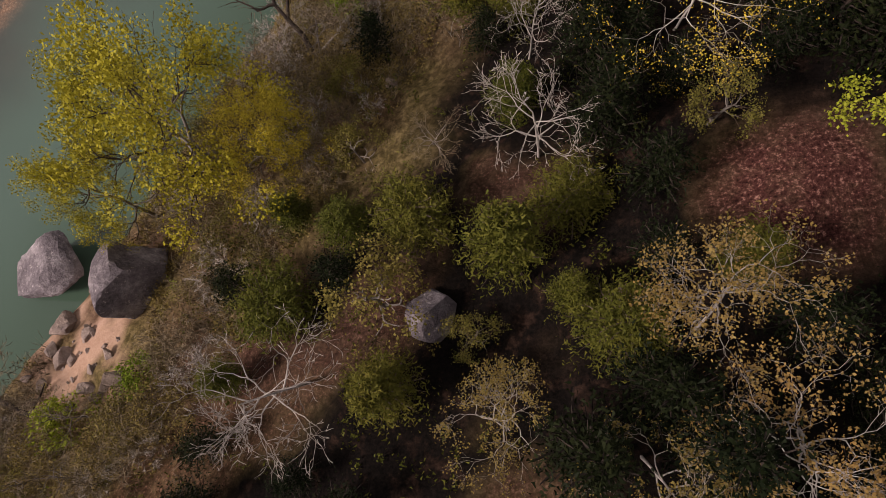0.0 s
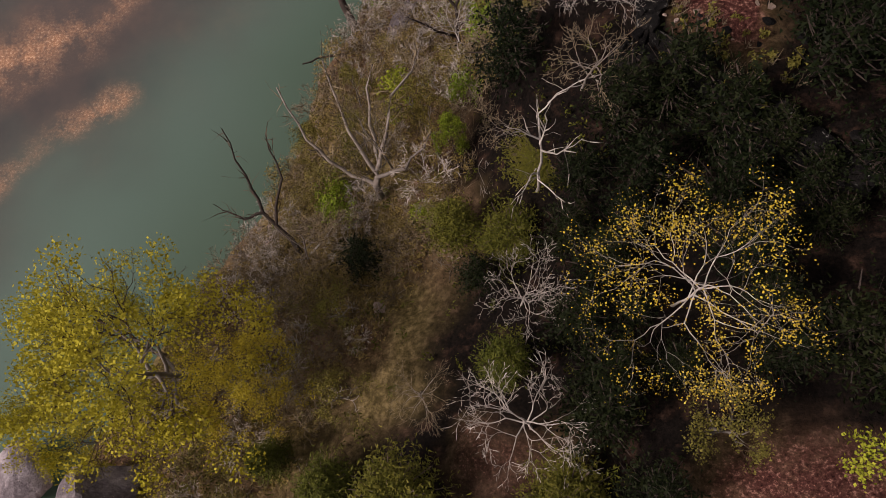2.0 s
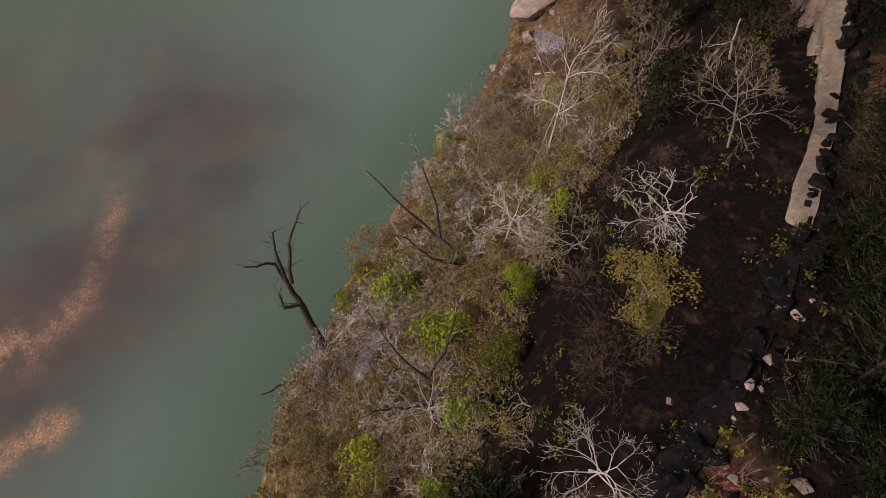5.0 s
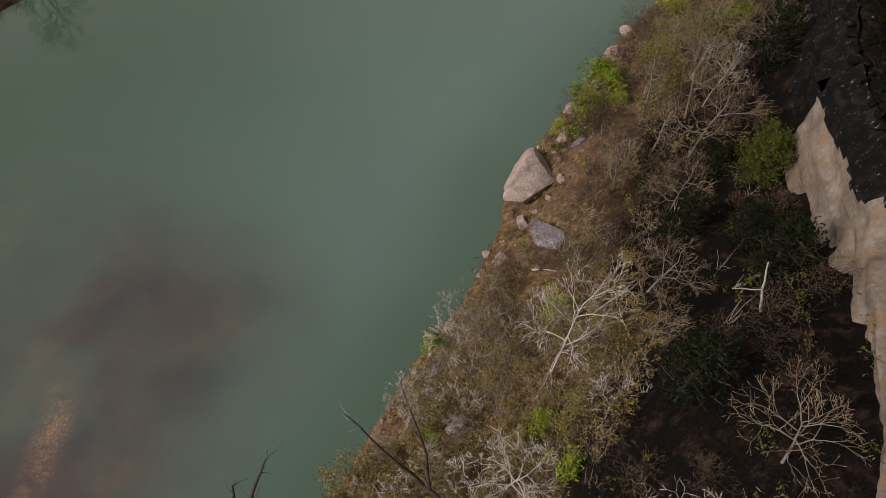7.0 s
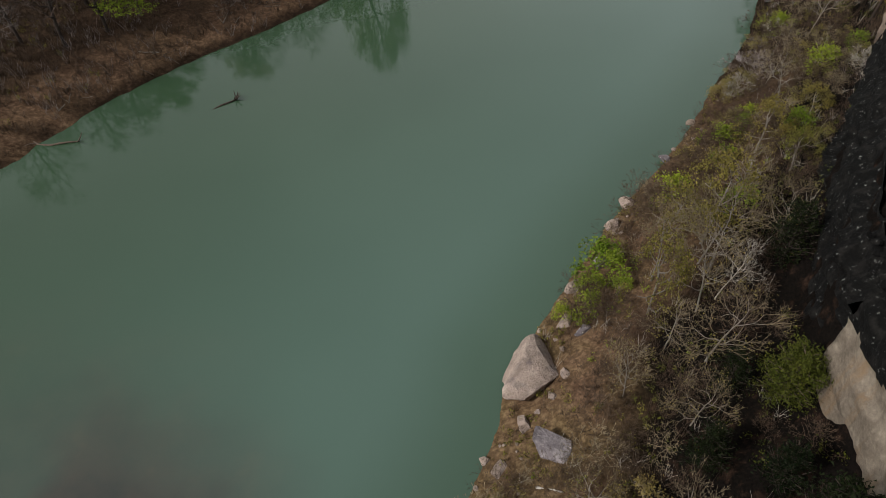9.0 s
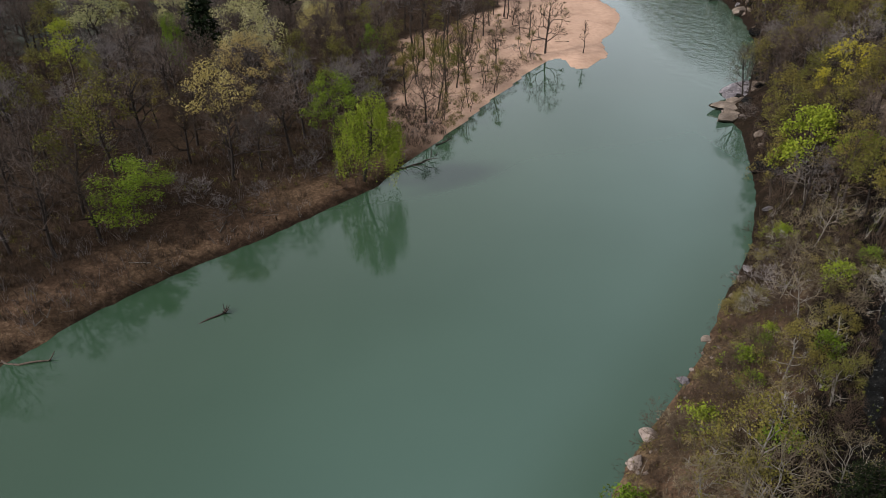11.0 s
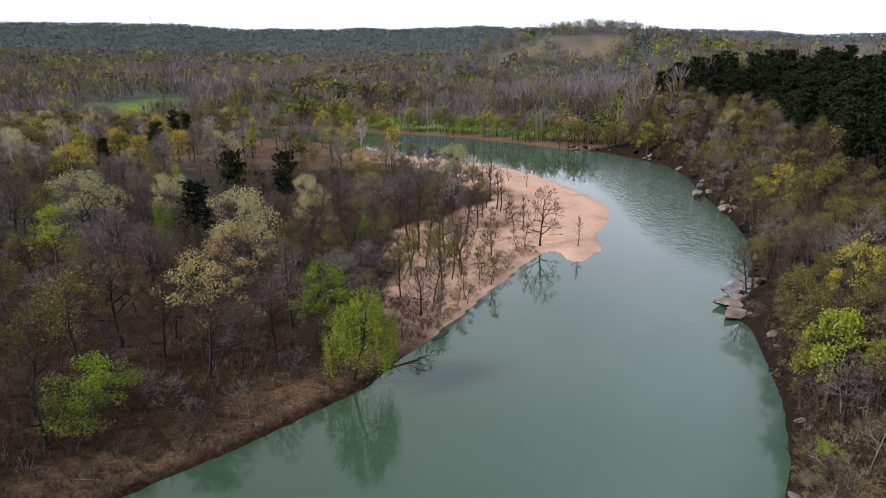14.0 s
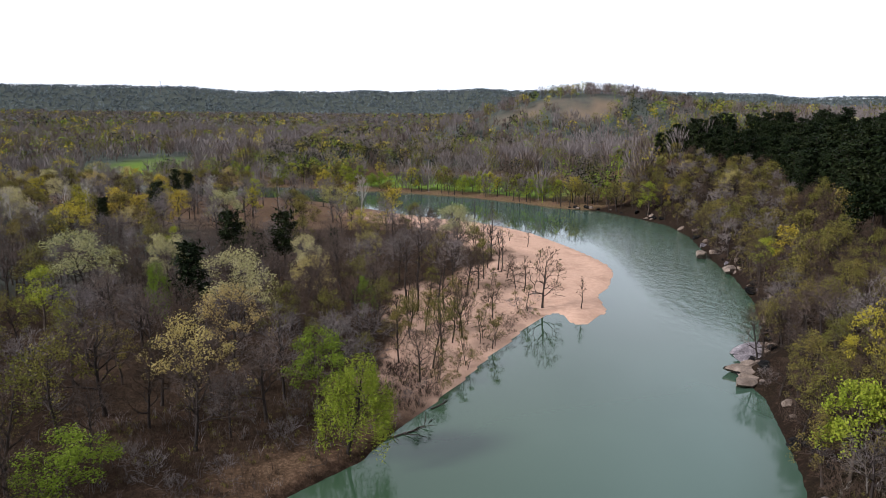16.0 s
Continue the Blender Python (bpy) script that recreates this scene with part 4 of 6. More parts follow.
# ---- kinds of trees ----
tree_kind("pale", "bare_pale_tree", "bare pale-barked tree with spreading crooked limbs", "tree", 1, 9, 3.8, BARK_PALE, TWIG_PALE, trunk_r=0.1, limbs=14, subs=7, twigs=6, fine=1, least=0.011, clear=0.3, wander=0.2, rise=0.04, flare=0.35)
tree_kind("pale2", "bare_pale_tree", "bare pale-barked tree with spreading crooked limbs", "tree", 2, 9, 3.4, BARK_PALE, TWIG_PALE, trunk_r=0.085, limbs=13, subs=7, twigs=6, fine=1, least=0.011, clear=0.35, wander=0.24, rise=0.08, forks=2, flare=0.45)
tree_kind("grey", "bare_grey_tree", "bare grey tree with fine twigs", "tree", 3, 10, 4.4, BARK_GREY, TWIG_TAN, trunk_r=0.11, limbs=13, subs=7, twigs=6, fine=1, least=0.014, clear=0.25, wander=0.2, rise=0.07, flare=0.45)
tree_kind("yellow", "yellow_budding_tree", "tree in sparse yellow spring leaf", "tree", 4, 12, 5.6, BARK_GREY, TWIG_BROWN, LEAF_YELLOW, 150, 0.15, 0.34, clump=0.85, keep=0.95, limbs=17, subs=7, twigs=6, clear=0.25, wander=0.2, rise=0.04, flare=0.4)
tree_kind("syc", "sycamore_tree", "white-limbed sycamore with thin yellow-green leaves", "tree", 5, 9, 4.6, BARK_PALE, TWIG_PALE, LEAF_YELLOW, 9, 0.085, 0.2, limbs=17, subs=8, twigs=7, clear=0.3, wander=0.28, rise=0.02, flare=0.3, trunk_r=0.065)
tree_kind("tan", "budding_oak_tree", "crooked pale oak with tan spring catkins", "tree", 6, 10, 4.6, BARK_PALE, TWIG_PALE, LEAF_TAN, 7, 0.15, 0.18, trunk_r=0.1, limbs=15, subs=6, twigs=7, clear=0.35, wander=0.34, rise=0.04, flare=0.35)
tree_kind("olive", "olive_leafing_tree", "small tree in dull olive spring leaf", "tree", 7, 8, 3.2, BARK_GREY, TWIG_BROWN, LEAF_OLIVE, 7, 0.18, 0.22, limbs=12, subs=6, twigs=6, clear=0.15, wander=0.22, rise=0.08)
tree_kind("drab", "drab_leafing_tree", "brown-barked tree with fine twigs and first olive leaves", "tree", 16, 9, 4.0, BARK_GREY, TWIG_TAN, LEAF_DRY, 3, 0.14, 0.2, keep=0.3, least=0.016, trunk_r=0.1, limbs=13, subs=7, twigs=6, clear=0.2, wander=0.2, rise=0.08, flare=0.5)
tree_kind("lime", "bright_green_tree", "tree in bright yellow-green new leaf", "tree", 8, 10, 4.0, BARK_BROWN, TWIG_BROWN, LEAF_LIME, 9, 0.27, 0.32, limbs=13, subs=6, twigs=6, clear=0.25, wander=0.2, rise=0.1)
tree_kind("shrub", "bare_shrub", "bare brown shrub with a haze of twigs", "shrub", 11, 3.2, 1.9, BARK_BROWN, TWIG_TAN, far=True, least=0.011, limbs=11, subs=6, twigs=6, clear=0.02, wander=0.2, rise=0.12, flare=0.9, trunk_r=0.03)
tree_kind("shrubd", "bare_shrub", "bare dark brown shrub with a haze of twigs", "shrub", 17, 3.0, 1.9, BARK_BROWN, TWIG_BROWN, far=True, least=0.009, limbs=11, subs=6, twigs=6, clear=0.02, wander=0.2, rise=0.12, flare=0.9, trunk_r=0.03)
tree_kind("shrub2", "bare_shrub", "bare grey shrub with a haze of twigs", "shrub", 12, 3.0, 1.8, BARK_GREY, TWIG_PALE, far=True, least=0.011, limbs=11, subs=6, twigs=6, clear=0.02, wander=0.22, rise=0.1, flare=0.8, trunk_r=0.03)
tree_kind("bush", "leafing_bush", "low bush in yellow-green spring leaf", "bush", 13, 2.4, 1.5, BARK_BROWN, TWIG_TAN, LEAF_GREEN, 7, 0.17, 0.17, far=True, least=0.01, limbs=10, subs=4, twigs=4, clear=0.02, wander=0.2, rise=0.1, flare=0.8, trunk_r=0.025)
tree_kind("bush2", "olive_bush", "low olive-brown bush on the slope", "bush", 14, 2.4, 1.6, BARK_BROWN, TWIG_TAN, LEAF_DRY, 6, 0.12, 0.17, far=True, least=0.01, limbs=10, subs=4, twigs=4, clear=0.02, wander=0.2, rise=0.1, flare=0.8, trunk_r=0.025)
conifer_kind("cedar", "cedar_tree", "dark green cedar with feathery sprays", 9, 7, 2.6, LEAF_CEDAR, BARK_BROWN, tiers=16, per=8, spray=64, size=0.12, long=1.9)
conifer_kind("cedar2", "cedar_tree", "dark green cedar with feathery sprays", 10, 6, 2.9, LEAF_CEDAR, BARK_BROWN, tiers=14, per=9, spray=64, size=0.12, long=1.9, taper=0.6)
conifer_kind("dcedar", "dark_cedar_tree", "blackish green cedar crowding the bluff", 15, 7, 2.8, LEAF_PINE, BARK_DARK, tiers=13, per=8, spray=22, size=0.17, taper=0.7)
# lighter builds for the woods that stay farther off
for k in range(3):
    tree_kind(f"m_grey{k}", "bare_grey_tree", "tall bare grey woodland tree", "tree", 20 + k, 15, 5.4, BARK_DARK, TWIG_WOOD if k else TWIG_GREY, limbs=16, subs=8, twigs=15, far=True, least=0.016, clear=0.3, rise=0.1, wander=0.2, flare=0.6)
    tree_kind(f"m_brown{k}", "bare_brown_tree", "bare brown woodland tree", "tree", 30 + k, 13, 4.6, BARK_DARK, TWIG_BROWN, limbs=15, subs=8, twigs=13, far=True, least=0.016, clear=0.22, rise=0.1, wander=0.2, flare=0.7)
    tree_kind(f"m_olive{k}", "olive_leafing_tree", "woodland tree in dull olive spring leaf", "tree", 40 + k, 14, 5.0, BARK_DARK, TWIG_BROWN, LEAF_OLIVE, 44, 0.28, clump=1.05, flare=0.9, far=True, least=0.02, limbs=13, subs=6, twigs=4, clear=0.25, rise=0.1, keep=0.85)
tree_kind("m_tan", "budding_oak_tree", "broad oak with tan spring catkins", "tree", 50, 15, 6.6, BARK_DARK, TWIG_BROWN, LEAF_CATKIN, 80, 0.27, clump=1.15, flare=0.8, keep=0.85, far=True, least=0.02, limbs=15, subs=6, twigs=5, clear=0.35, rise=0.06, forks=2)
tree_kind("m_cream", "pale_blossoming_tree", "rounded tree in pale cream-green bloom", "tree", 51, 13, 6.0, BARK_DARK, TWIG_GREY, LEAF_CREAM, 75, 0.27, clump=1.2, flare=0.9, far=True, least=0.02, limbs=15, subs=7, twigs=4, clear=0.2, rise=0.1)
tree_kind("m_yellow", "yellow_budding_tree", "woodland tree in yellow spring leaf", "tree", 52, 14, 5.2, BARK_DARK, TWIG_BROWN, LEAF_YELLOW, 56, 0.26, clump=1.1, flare=0.9, keep=0.9, far=True, least=0.02, limbs=13, subs=6, twigs=4, clear=0.25, rise=0.1)
tree_kind("m_green", "fresh_green_tree", "tree in fresh green leaf", "tree", 53, 10, 4.2, BARK_BROWN, TWIG_BROWN, LEAF_GREEN, 70, 0.24, clump=0.9, flare=0.5, far=True, limbs=20, subs=7, twigs=4, clear=0.34, rise=0.0)
tree_kind("m_lime", "bright_green_tree", "tree in bright yellow-green new leaf", "tree", 54, 14, 5.4, BARK_BROWN, TWIG_BROWN, LEAF_LIME, 75, 0.26, clump=1.1, flare=0.9, keep=0.9, far=True, limbs=14, subs=6, twigs=4, clear=0.2, rise=0.08)
tree_kind("willow", "willow_tree", "weeping willow in yellow-green leaf at the waterline", "tree", 55, 14, 5.6, BARK_DARK, TWIG_BROWN, LEAF_LIME, 2, 0.17, 0.3, far=True, limbs=15, subs=6, twigs=6, clear=0.35, rise=0.03, droop=1.35, leaf_long=2.2, forks=2, flare=0.4, keep=0.8)
tree_kind("m_white", "bare_white_tree", "tall bare white-barked sycamore", "tree", 56, 16, 4.6, BARK_PALE, TWIG_PALE, limbs=11, subs=5, twigs=7, far=True, least=0.04, clear=0.3, rise=0.2, flare=0.9)
tree_kind("bar_tree", "bare_brown_tree", "lone bare dark tree on the sand bar", "tree", 57, 15, 6.4, BARK_DARK, TWIG_BROWN, limbs=15, subs=7, twigs=8, far=True, least=0.035, clear=0.2, rise=0.1, flare=0.5)
tree_kind("pole_tree", "slender_bare_tree", "slender bare tree with few short limbs", "tree", 60, 14, 2.4, BARK_DARK, TWIG_BROWN, limbs=12, subs=4, twigs=5, far=True, least=0.035, clear=0.25, rise=0.16, flare=0.8)
tree_kind("sapling", "olive_sapling", "thin sapling in faint olive leaf", "tree", 61, 7, 2.2, BARK_BROWN, TWIG_BROWN, LEAF_OLIVE, 6, 0.13, 0.25, far=True, least=0.016, limbs=10, subs=5, twigs=5, clear=0.12, rise=0.14, flare=0.8)
tree_kind("brush", "bare_thicket_shrub", "bare grey-brown thicket shrub", "shrub", 62, 3.6, 2.6, BARK_BROWN, TWIG_BROWN, far=True, least=0.014, limbs=11, subs=6, twigs=7, clear=0.02, rise=0.12, flare=0.9, trunk_r=0.04)
tree_kind("brush2", "bare_thicket_shrub", "bare grey thicket shrub", "shrub", 63, 4.2, 2.6, BARK_BROWN, TWIG_GREY, far=True, least=0.014, limbs=11, subs=6, twigs=7, clear=0.02, rise=0.14, flare=1.0, trunk_r=0.04)
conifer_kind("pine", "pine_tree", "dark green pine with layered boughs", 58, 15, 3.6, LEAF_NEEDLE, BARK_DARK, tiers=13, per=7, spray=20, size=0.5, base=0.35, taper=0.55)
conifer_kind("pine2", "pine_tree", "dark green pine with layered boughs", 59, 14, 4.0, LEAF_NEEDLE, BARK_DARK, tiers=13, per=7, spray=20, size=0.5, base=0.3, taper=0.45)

for k in range(2):
    tree_kind(f"l_grey{k}", "bare_woodland_tree", "bare grey tree deep in the woods", "tree", 70 + k, 15, 5.4, BARK_DARK, TWIG_GREY, limbs=12, subs=7, twigs=8, far=True, least=0.04, clear=0.28, rise=0.14, flare=0.7)
    tree_kind(f"l_olive{k}", "olive_leafing_tree", "olive-leafed tree deep in the woods", "tree", 72 + k, 14, 5.0, BARK_DARK, TWIG_BROWN, LEAF_OLIVE, 22, 0.45, clump=1.1, flare=0.9, keep=0.9, far=True, least=0.06, limbs=11, subs=5, twigs=4, clear=0.25, rise=0.1)
tree_kind("l_yellow", "yellow_budding_tree", "yellow-leafed tree deep in the woods", "tree", 74, 14, 5.0, BARK_DARK, TWIG_BROWN, LEAF_YELLOW, 22, 0.45, clump=1.1, flare=0.9, far=True, least=0.06, limbs=11, subs=5, twigs=4, clear=0.25, rise=0.1)
tree_kind("l_brown", "bare_brown_tree", "bare brown tree deep in the woods", "tree", 75, 14, 5.0, BARK_DARK, TWIG_BROWN, limbs=12, subs=7, twigs=8, far=True, least=0.04, clear=0.2, rise=0.14)
taken = np.zeros((0, 3))


def take(x, y, r):
    global taken
    taken = np.vstack([taken, (x, y, r)])


take(-20.6, 6.9, 5.2)
take(-27, 6, 4)


# ---- trees of the near slope, by crown and top ----
OWN = dict(pale=9, pale2=9, grey=10, yellow=12, syc=9, tan=10, olive=8, lime=10, drab=9, cedar=7, cedar2=6, dcedar=7)


def plant_top(key, x, y, top, width, turn=0.0, tilt=(0, 0)):
    """Stands a tree so that its crown reaches the height given."""
    g = ground_z(x, y)
    take(x, y, 1.6)
    return plant(key, x, y, width, turn, g - 0.1, tilt, tall=(top - g) / (OWN[key] * width))


for row in [("yellow", -15.6, 14.0, 17.4, 0.98, 0.4), ("yellow", -19.6, 15.6, 12.5, 0.62, 2.4), ("yellow", -20.6, 11.6, 12.0, 0.52, 4.4), ("yellow", -11.2, 13.0, 13.5, 0.5, 1.0), ("pale", 1.9, 10.9, 19.6, 0.72, 0.5), ("pale2", 1.8, 16.2, 19.0, 0.6, 2.0), ("syc", 7.3, 15.4, 22.6, 0.9, 1.0), ("tan", 6.2, 3.2, 24.0, 0.62, 0.3),
            ("tan", 8.8, 0.2, 23.5, 0.7, 2.3), ("tan", 4.2, -0.6, 22.0, 0.6, 4.0), ("pale2", -8.2, 1.6, 19.4, 1.0, 1.2), ("tan", -0.8, 0.4, 17.5, 0.55, 5.0), ("cedar", 0.2, 6.6, 19.3, 0.85, 0), ("cedar2", -3.4, 8.6, 15.2, 0.8, 1), ("cedar", -4.3, 1.4, 18.6, 0.75, 2),
            ("cedar2", -10.2, 5.0, 12.4, 0.9, 3), ("cedar", 8.0, 5.6, 20.4, 0.6, 4), ("cedar2", 4.0, 3.4, 19.4, 0.75, 4.6), ("olive", -4.8, 4.8, 16.6, 0.75, 0), ("olive", -6.4, 12.4, 12.5, 0.45, 1), ("lime", 12.3, 10.2, 22.2, 0.42, 0), ("olive", 7.8, 10.8, 20.0, 0.45, 2),
            ("pale", 5.1, 27.8, 19.6, 0.58, 3.0), ("pale2", 9.8, 37.2, 17.8, 0.8, 0.6), ("olive", 7.9, 33.8, 18.4, 0.6, 0.7), ("cedar2", 8.8, 33.4, 17.6, 0.75, 0.5), ("cedar2", 12.2, 34.0, 15.5, 0.36, 2.5), ("olive", -3.6, 28.4, 9.0, 0.5, 2), ("olive", -6.6, 27.2, 8.5, 0.5, 3), ("olive", -9.6, 27.4, 7.0, 0.5, 1), ("olive", -7.4, 31.0, 7.0, 0.42, 5), ("grey", 20.0, 72.4, 13.8, 0.8, 1.0), ("grey", 15.5, 64.8, 9.8, 0.55, 2.0), ("pale2", 19.4, 67.8, 12.6, 0.62, 3.0), ("olive", 12.0, 34.4, 16.9, 0.4, 0.7), ("drab", 6.0, 38.4, 15.2, 0.6, 3.6), ("pale2", -0.9, 32.4, 11.8, 0.78, 2.0), ("pale", 6.5, 48.6, 17.6, 0.66, 4.0), ("lime", 3.4, 37.2, 13.5, 0.26, 1),
            ("drab", -4.7, 25.0, 15.0, 0.62, 2.2), ("olive", -2.4, 26.4, 12.0, 0.4, 1.4), ("olive", -1.0, 3.2, 16.2, 0.36, 1.0), ("lime", -1.2, 25.2, 12.2, 0.24, 0.4), ("grey", 1.2, 24.6, 13.5, 0.42, 0.2), ("drab", 17.0, 62.6, 15.0, 0.75, 4), ("drab", 18.2, 67.4, 14.4, 0.7, 1), ("drab", 12.4, 62.0, 11.0, 0.5, 2), ("olive", 21.0, 74.6, 13.8, 0.9, 3),
            ("drab", 20.2, 71.0, 15.0, 0.7, 2.6), ("olive", 15.6, 68.6, 12.4, 0.7, 5), ("drab", 15.0, 58.6, 13.0, 0.5, 3.3), ("lime", 47.6, 121.0, 14.0, 1.1, 3), ("lime", 51.0, 117.0, 13.0, 0.8, 1), ("cedar", -1.2, 20.0, 13.0, 0.7, 0.4), ("cedar2", 1.2, 19.4, 13.0, 0.7, 2.4), ("cedar2", 2.6, 22.6, 12.8, 0.7, 3.0),
            ("cedar", -6.8, 8.6, 12.5, 0.7, 1), ("cedar2", 3.0, 8.4, 16.2, 0.75, 5), ("grey", -2.8, 12.6, 13.4, 0.42, 0), ("drab", 3.6, 28.6, 14.0, 0.4, 2), ("olive", 3.6, 30.6, 13.2, 0.5, 4), ("cedar", 2.6, 33.6, 13.0, 0.6, 4), ("pale", 3.5, 42.4, 11.5, 0.72, 3), ("grey", 3.4, 46.6, 9.6, 0.42, 5)]:
    plant_top(*row)


def scatter(count, box, ok, kinds, sizes, gap, seed, group):
    rng = np.random.default_rng(seed)
    names, odds = zip(*kinds)
    odds = np.array(odds, float) / sum(odds)
    made = 0
    xs, ys = rng.uniform(box[0], box[1], count * 14), rng.uniform(box[2], box[3], count * 14)
    dr, sr, yr = line_dist(xs, ys, RIGHT_SHORE)
    dl, sl, yl = line_dist(xs, ys, LEFT_SHORE)
    dc, sc, yc = line_dist(xs, ys, CLIFF)
    wet = inside(xs, ys, RIVER)
    hz, zz = terrain(xs, ys)
    for i in range(len(xs)):
        if made >= count:
            break
        if wet[i] or not ok(xs[i], ys[i], dr[i], dl[i], zz["sand"][i], dc[i] * sc[i]):
            continue
        if len(taken) and ((taken[:, 0] - xs[i]) ** 2 + (taken[:, 1] - ys[i]) ** 2 < ((taken[:, 2] + gap) * 0.7) ** 2).any():
            continue
        plant(str(rng.choice(names, p=odds)), xs[i], ys[i], rng.uniform(*sizes), rng.uniform(0, 6.28), hz[i] - 0.05, group=group)
        take(xs[i], ys[i], gap)
        made += 1


for x, y, k in ((13.8, 75.6, 1.3), (14.9, 74.2, 1.0), (12.9, 73.4, 0.8)):
    plant("bush", x, y, k, x)
    take(x, y, 1.0)
take(8.2, 66.4, 5.0)
take(7.7, 60.0, 2.6)

# dark cedars that crowd the bluff
scatter(240, (6, 31, -10, 74), lambda x, y, dr, dl, sa, c: c > 2.2 and np.hypot(x - 9.8, y - 8) > 3.6 and np.hypot(x - 9, y - 26.5) > 3.0, [("dcedar", 1)], (0.55, 0.95), 1.35, 90, "cedars on the bluff")
scatter(105, (2, 24, -10, 24), lambda x, y, dr, dl, sa, c: c < 1 and np.hypot(x - 9.8, y - 8) > 3.5, [("dcedar", 4), ("cedar", 1)], (0.45, 0.85), 1.1, 89, "cedars on the slope")
scatter(26, (-16, 22, -12, 100), lambda x, y, dr, dl, sa, c: c < -0.8 and 9 < dr < 24 and not 26 < y < 50, [("cedar", 0.5), ("cedar2", 0.5), ("dcedar", 4)], (0.45, 0.7), 1.6, 91, "cedars on the slope")
scatter(46, (-30, 48, -12, 118), lambda x, y, dr, dl, sa, c: c < -1 and 4 < dr < 13 and y > 40, [("drab", 5), ("grey", 6), ("olive", 1)], (0.4, 0.75), 2.0, 92, "trees on the right bank slope")
scatter(14, (-30, 20, -12, 40), lambda x, y, dr, dl, sa, c: c < -1 and 6 < dr < 22, [("grey", 3), ("olive", 4)], (0.35, 0.55), 1.7, 93, "trees on the right bank slope")
scatter(300, (-34, 10, -10, 54), lambda x, y, dr, dl, sa, c: c < -0.5 and 0.8 < dr < 12.5 and np.hypot(x + 23, y - 4) > 4.5, [("shrub", 4), ("shrub2", 2.5), ("bush", 0.9), ("bush2", 3.5)], (0.5, 1.15), 0.62, 94, "shrubs on the right bank slope")
scatter(170, (0, 44, 54, 112), lambda x, y, dr, dl, sa, c: c < -0.5 and 0.8 < dr < 12.5, [("shrubd", 7), ("shrub", 1.5), ("shrub2", 0.5), ("bush", 0.5), ("bush2", 1.5)], (0.5, 1.15), 0.75, 96, "shrubs on the right bank slope")

scatter(70, (0, 24, 27, 100), lambda x, y, dr, dl, sa, c: c < -1.2 and dr > 11.5, [("shrubd", 6), ("bush2", 0.6), ("dcedar", 1.5)], (0.5, 0.9), 1.1, 95, "brush at the cliff foot")

# ---- the low wooded point across the river ----
plant("willow", -7.6, 133.2, 1.0, 0.4, tall=0.95)
plant("m_green", -34.6, 119.6, 1.12, 1.0, tall=0.72)
plant("m_tan", -27.2, 137.4, 0.95, 0.3)
plant("m_grey0", -17.9, 147.0, 0.85, 0.3, tall=1.15)
plant("m_green", -13.1, 145.8, 1.0, 2.0, label="tree in thin fresh green leaf behind the willow")
plant("brush2", -6.3, 155.4, 1.75, 2.0, label="low bare whitish tree by the sand")
plant("bar_tree", 29.6, 200.4, 0.95, 0.5)
for x, y in [(-34.6, 119.6), (-27.2, 137.4), (-17.9, 147), (-13.1, 145.8), (-6.3, 155.4), (29.6, 200.4), (-7.6, 133.2)]:
    take(x, y, 3.5)
OWN.update(pine=15, pine2=14, m_cream=13, m_yellow=14, m_tan=15, m_lime=14, m_green=10, m_white=16, m_grey0=15, m_grey1=15, m_olive0=14, m_olive1=14, m_olive2=14, pole_tree=14)
REACH = dict(pine=3.0, pine2=3.4, m_cream=6.2, m_yellow=5.4, m_tan=7.0, m_lime=5.6, m_green=4.4, m_white=4.6, m_grey0=5.6, m_grey1=5.6, m_olive0=5.2, m_olive1=5.2, m_olive2=5.2, pole_tree=2.2)


def plant_crown(key, x, y, height, reach):
    """Stands a tree of that height and crown radius."""
    w = reach / REACH[key]
    take(x, y, reach * 0.9 + 1.0)
    return plant(key, x, y, w, x, tall=height / (OWN[key] * w))


for row in [("pine", -39.4, 175.3, 17.5, 3.6), ("pine2", -45.3, 223.9, 17, 4.2), ("pine2", -32.4, 226, 16.5, 4.1), ("pine", -37.6, 221.8, 12, 2.4), ("pine2", -93.3, 304, 17, 3.6), ("pine2", -110.8, 375, 17, 3.4), ("pine", -101.8, 366.8, 16, 3.4), ("pine", -98.5, 272, 15, 2.7), ("pine", -21.2, 238.8, 10, 2.0)]:
    plant_crown(*row)
for row in [("m_cream", -67.9, 195, 15, 8.2), ("m_cream", -53.6, 202.4, 13.5, 5.6), ("m_cream", -30.6, 176.3, 15, 7.4), ("m_cream", -66.4, 294.4, 14, 7.0), ("m_yellow", -95.7, 247, 15, 7.6), ("m_yellow", -103, 262, 14, 5.5), ("m_tan", -30.8, 316.5, 14, 7.8), ("m_tan", -22, 300, 12, 5.0), ("m_tan", -26.8, 154, 14, 5.6),
            ("m_lime", -63.1, 170.4, 13, 5.6), ("m_lime", -57.7, 219.4, 13, 2.4), ("m_green", -45.5, 176, 12.5, 2.4), ("m_lime", -66.9, 343.8, 14.5, 5.2), ("m_yellow", -225, 500, 20, 8.5), ("m_tan", -190, 470, 19, 8.0)]:
    plant_crown(*row)
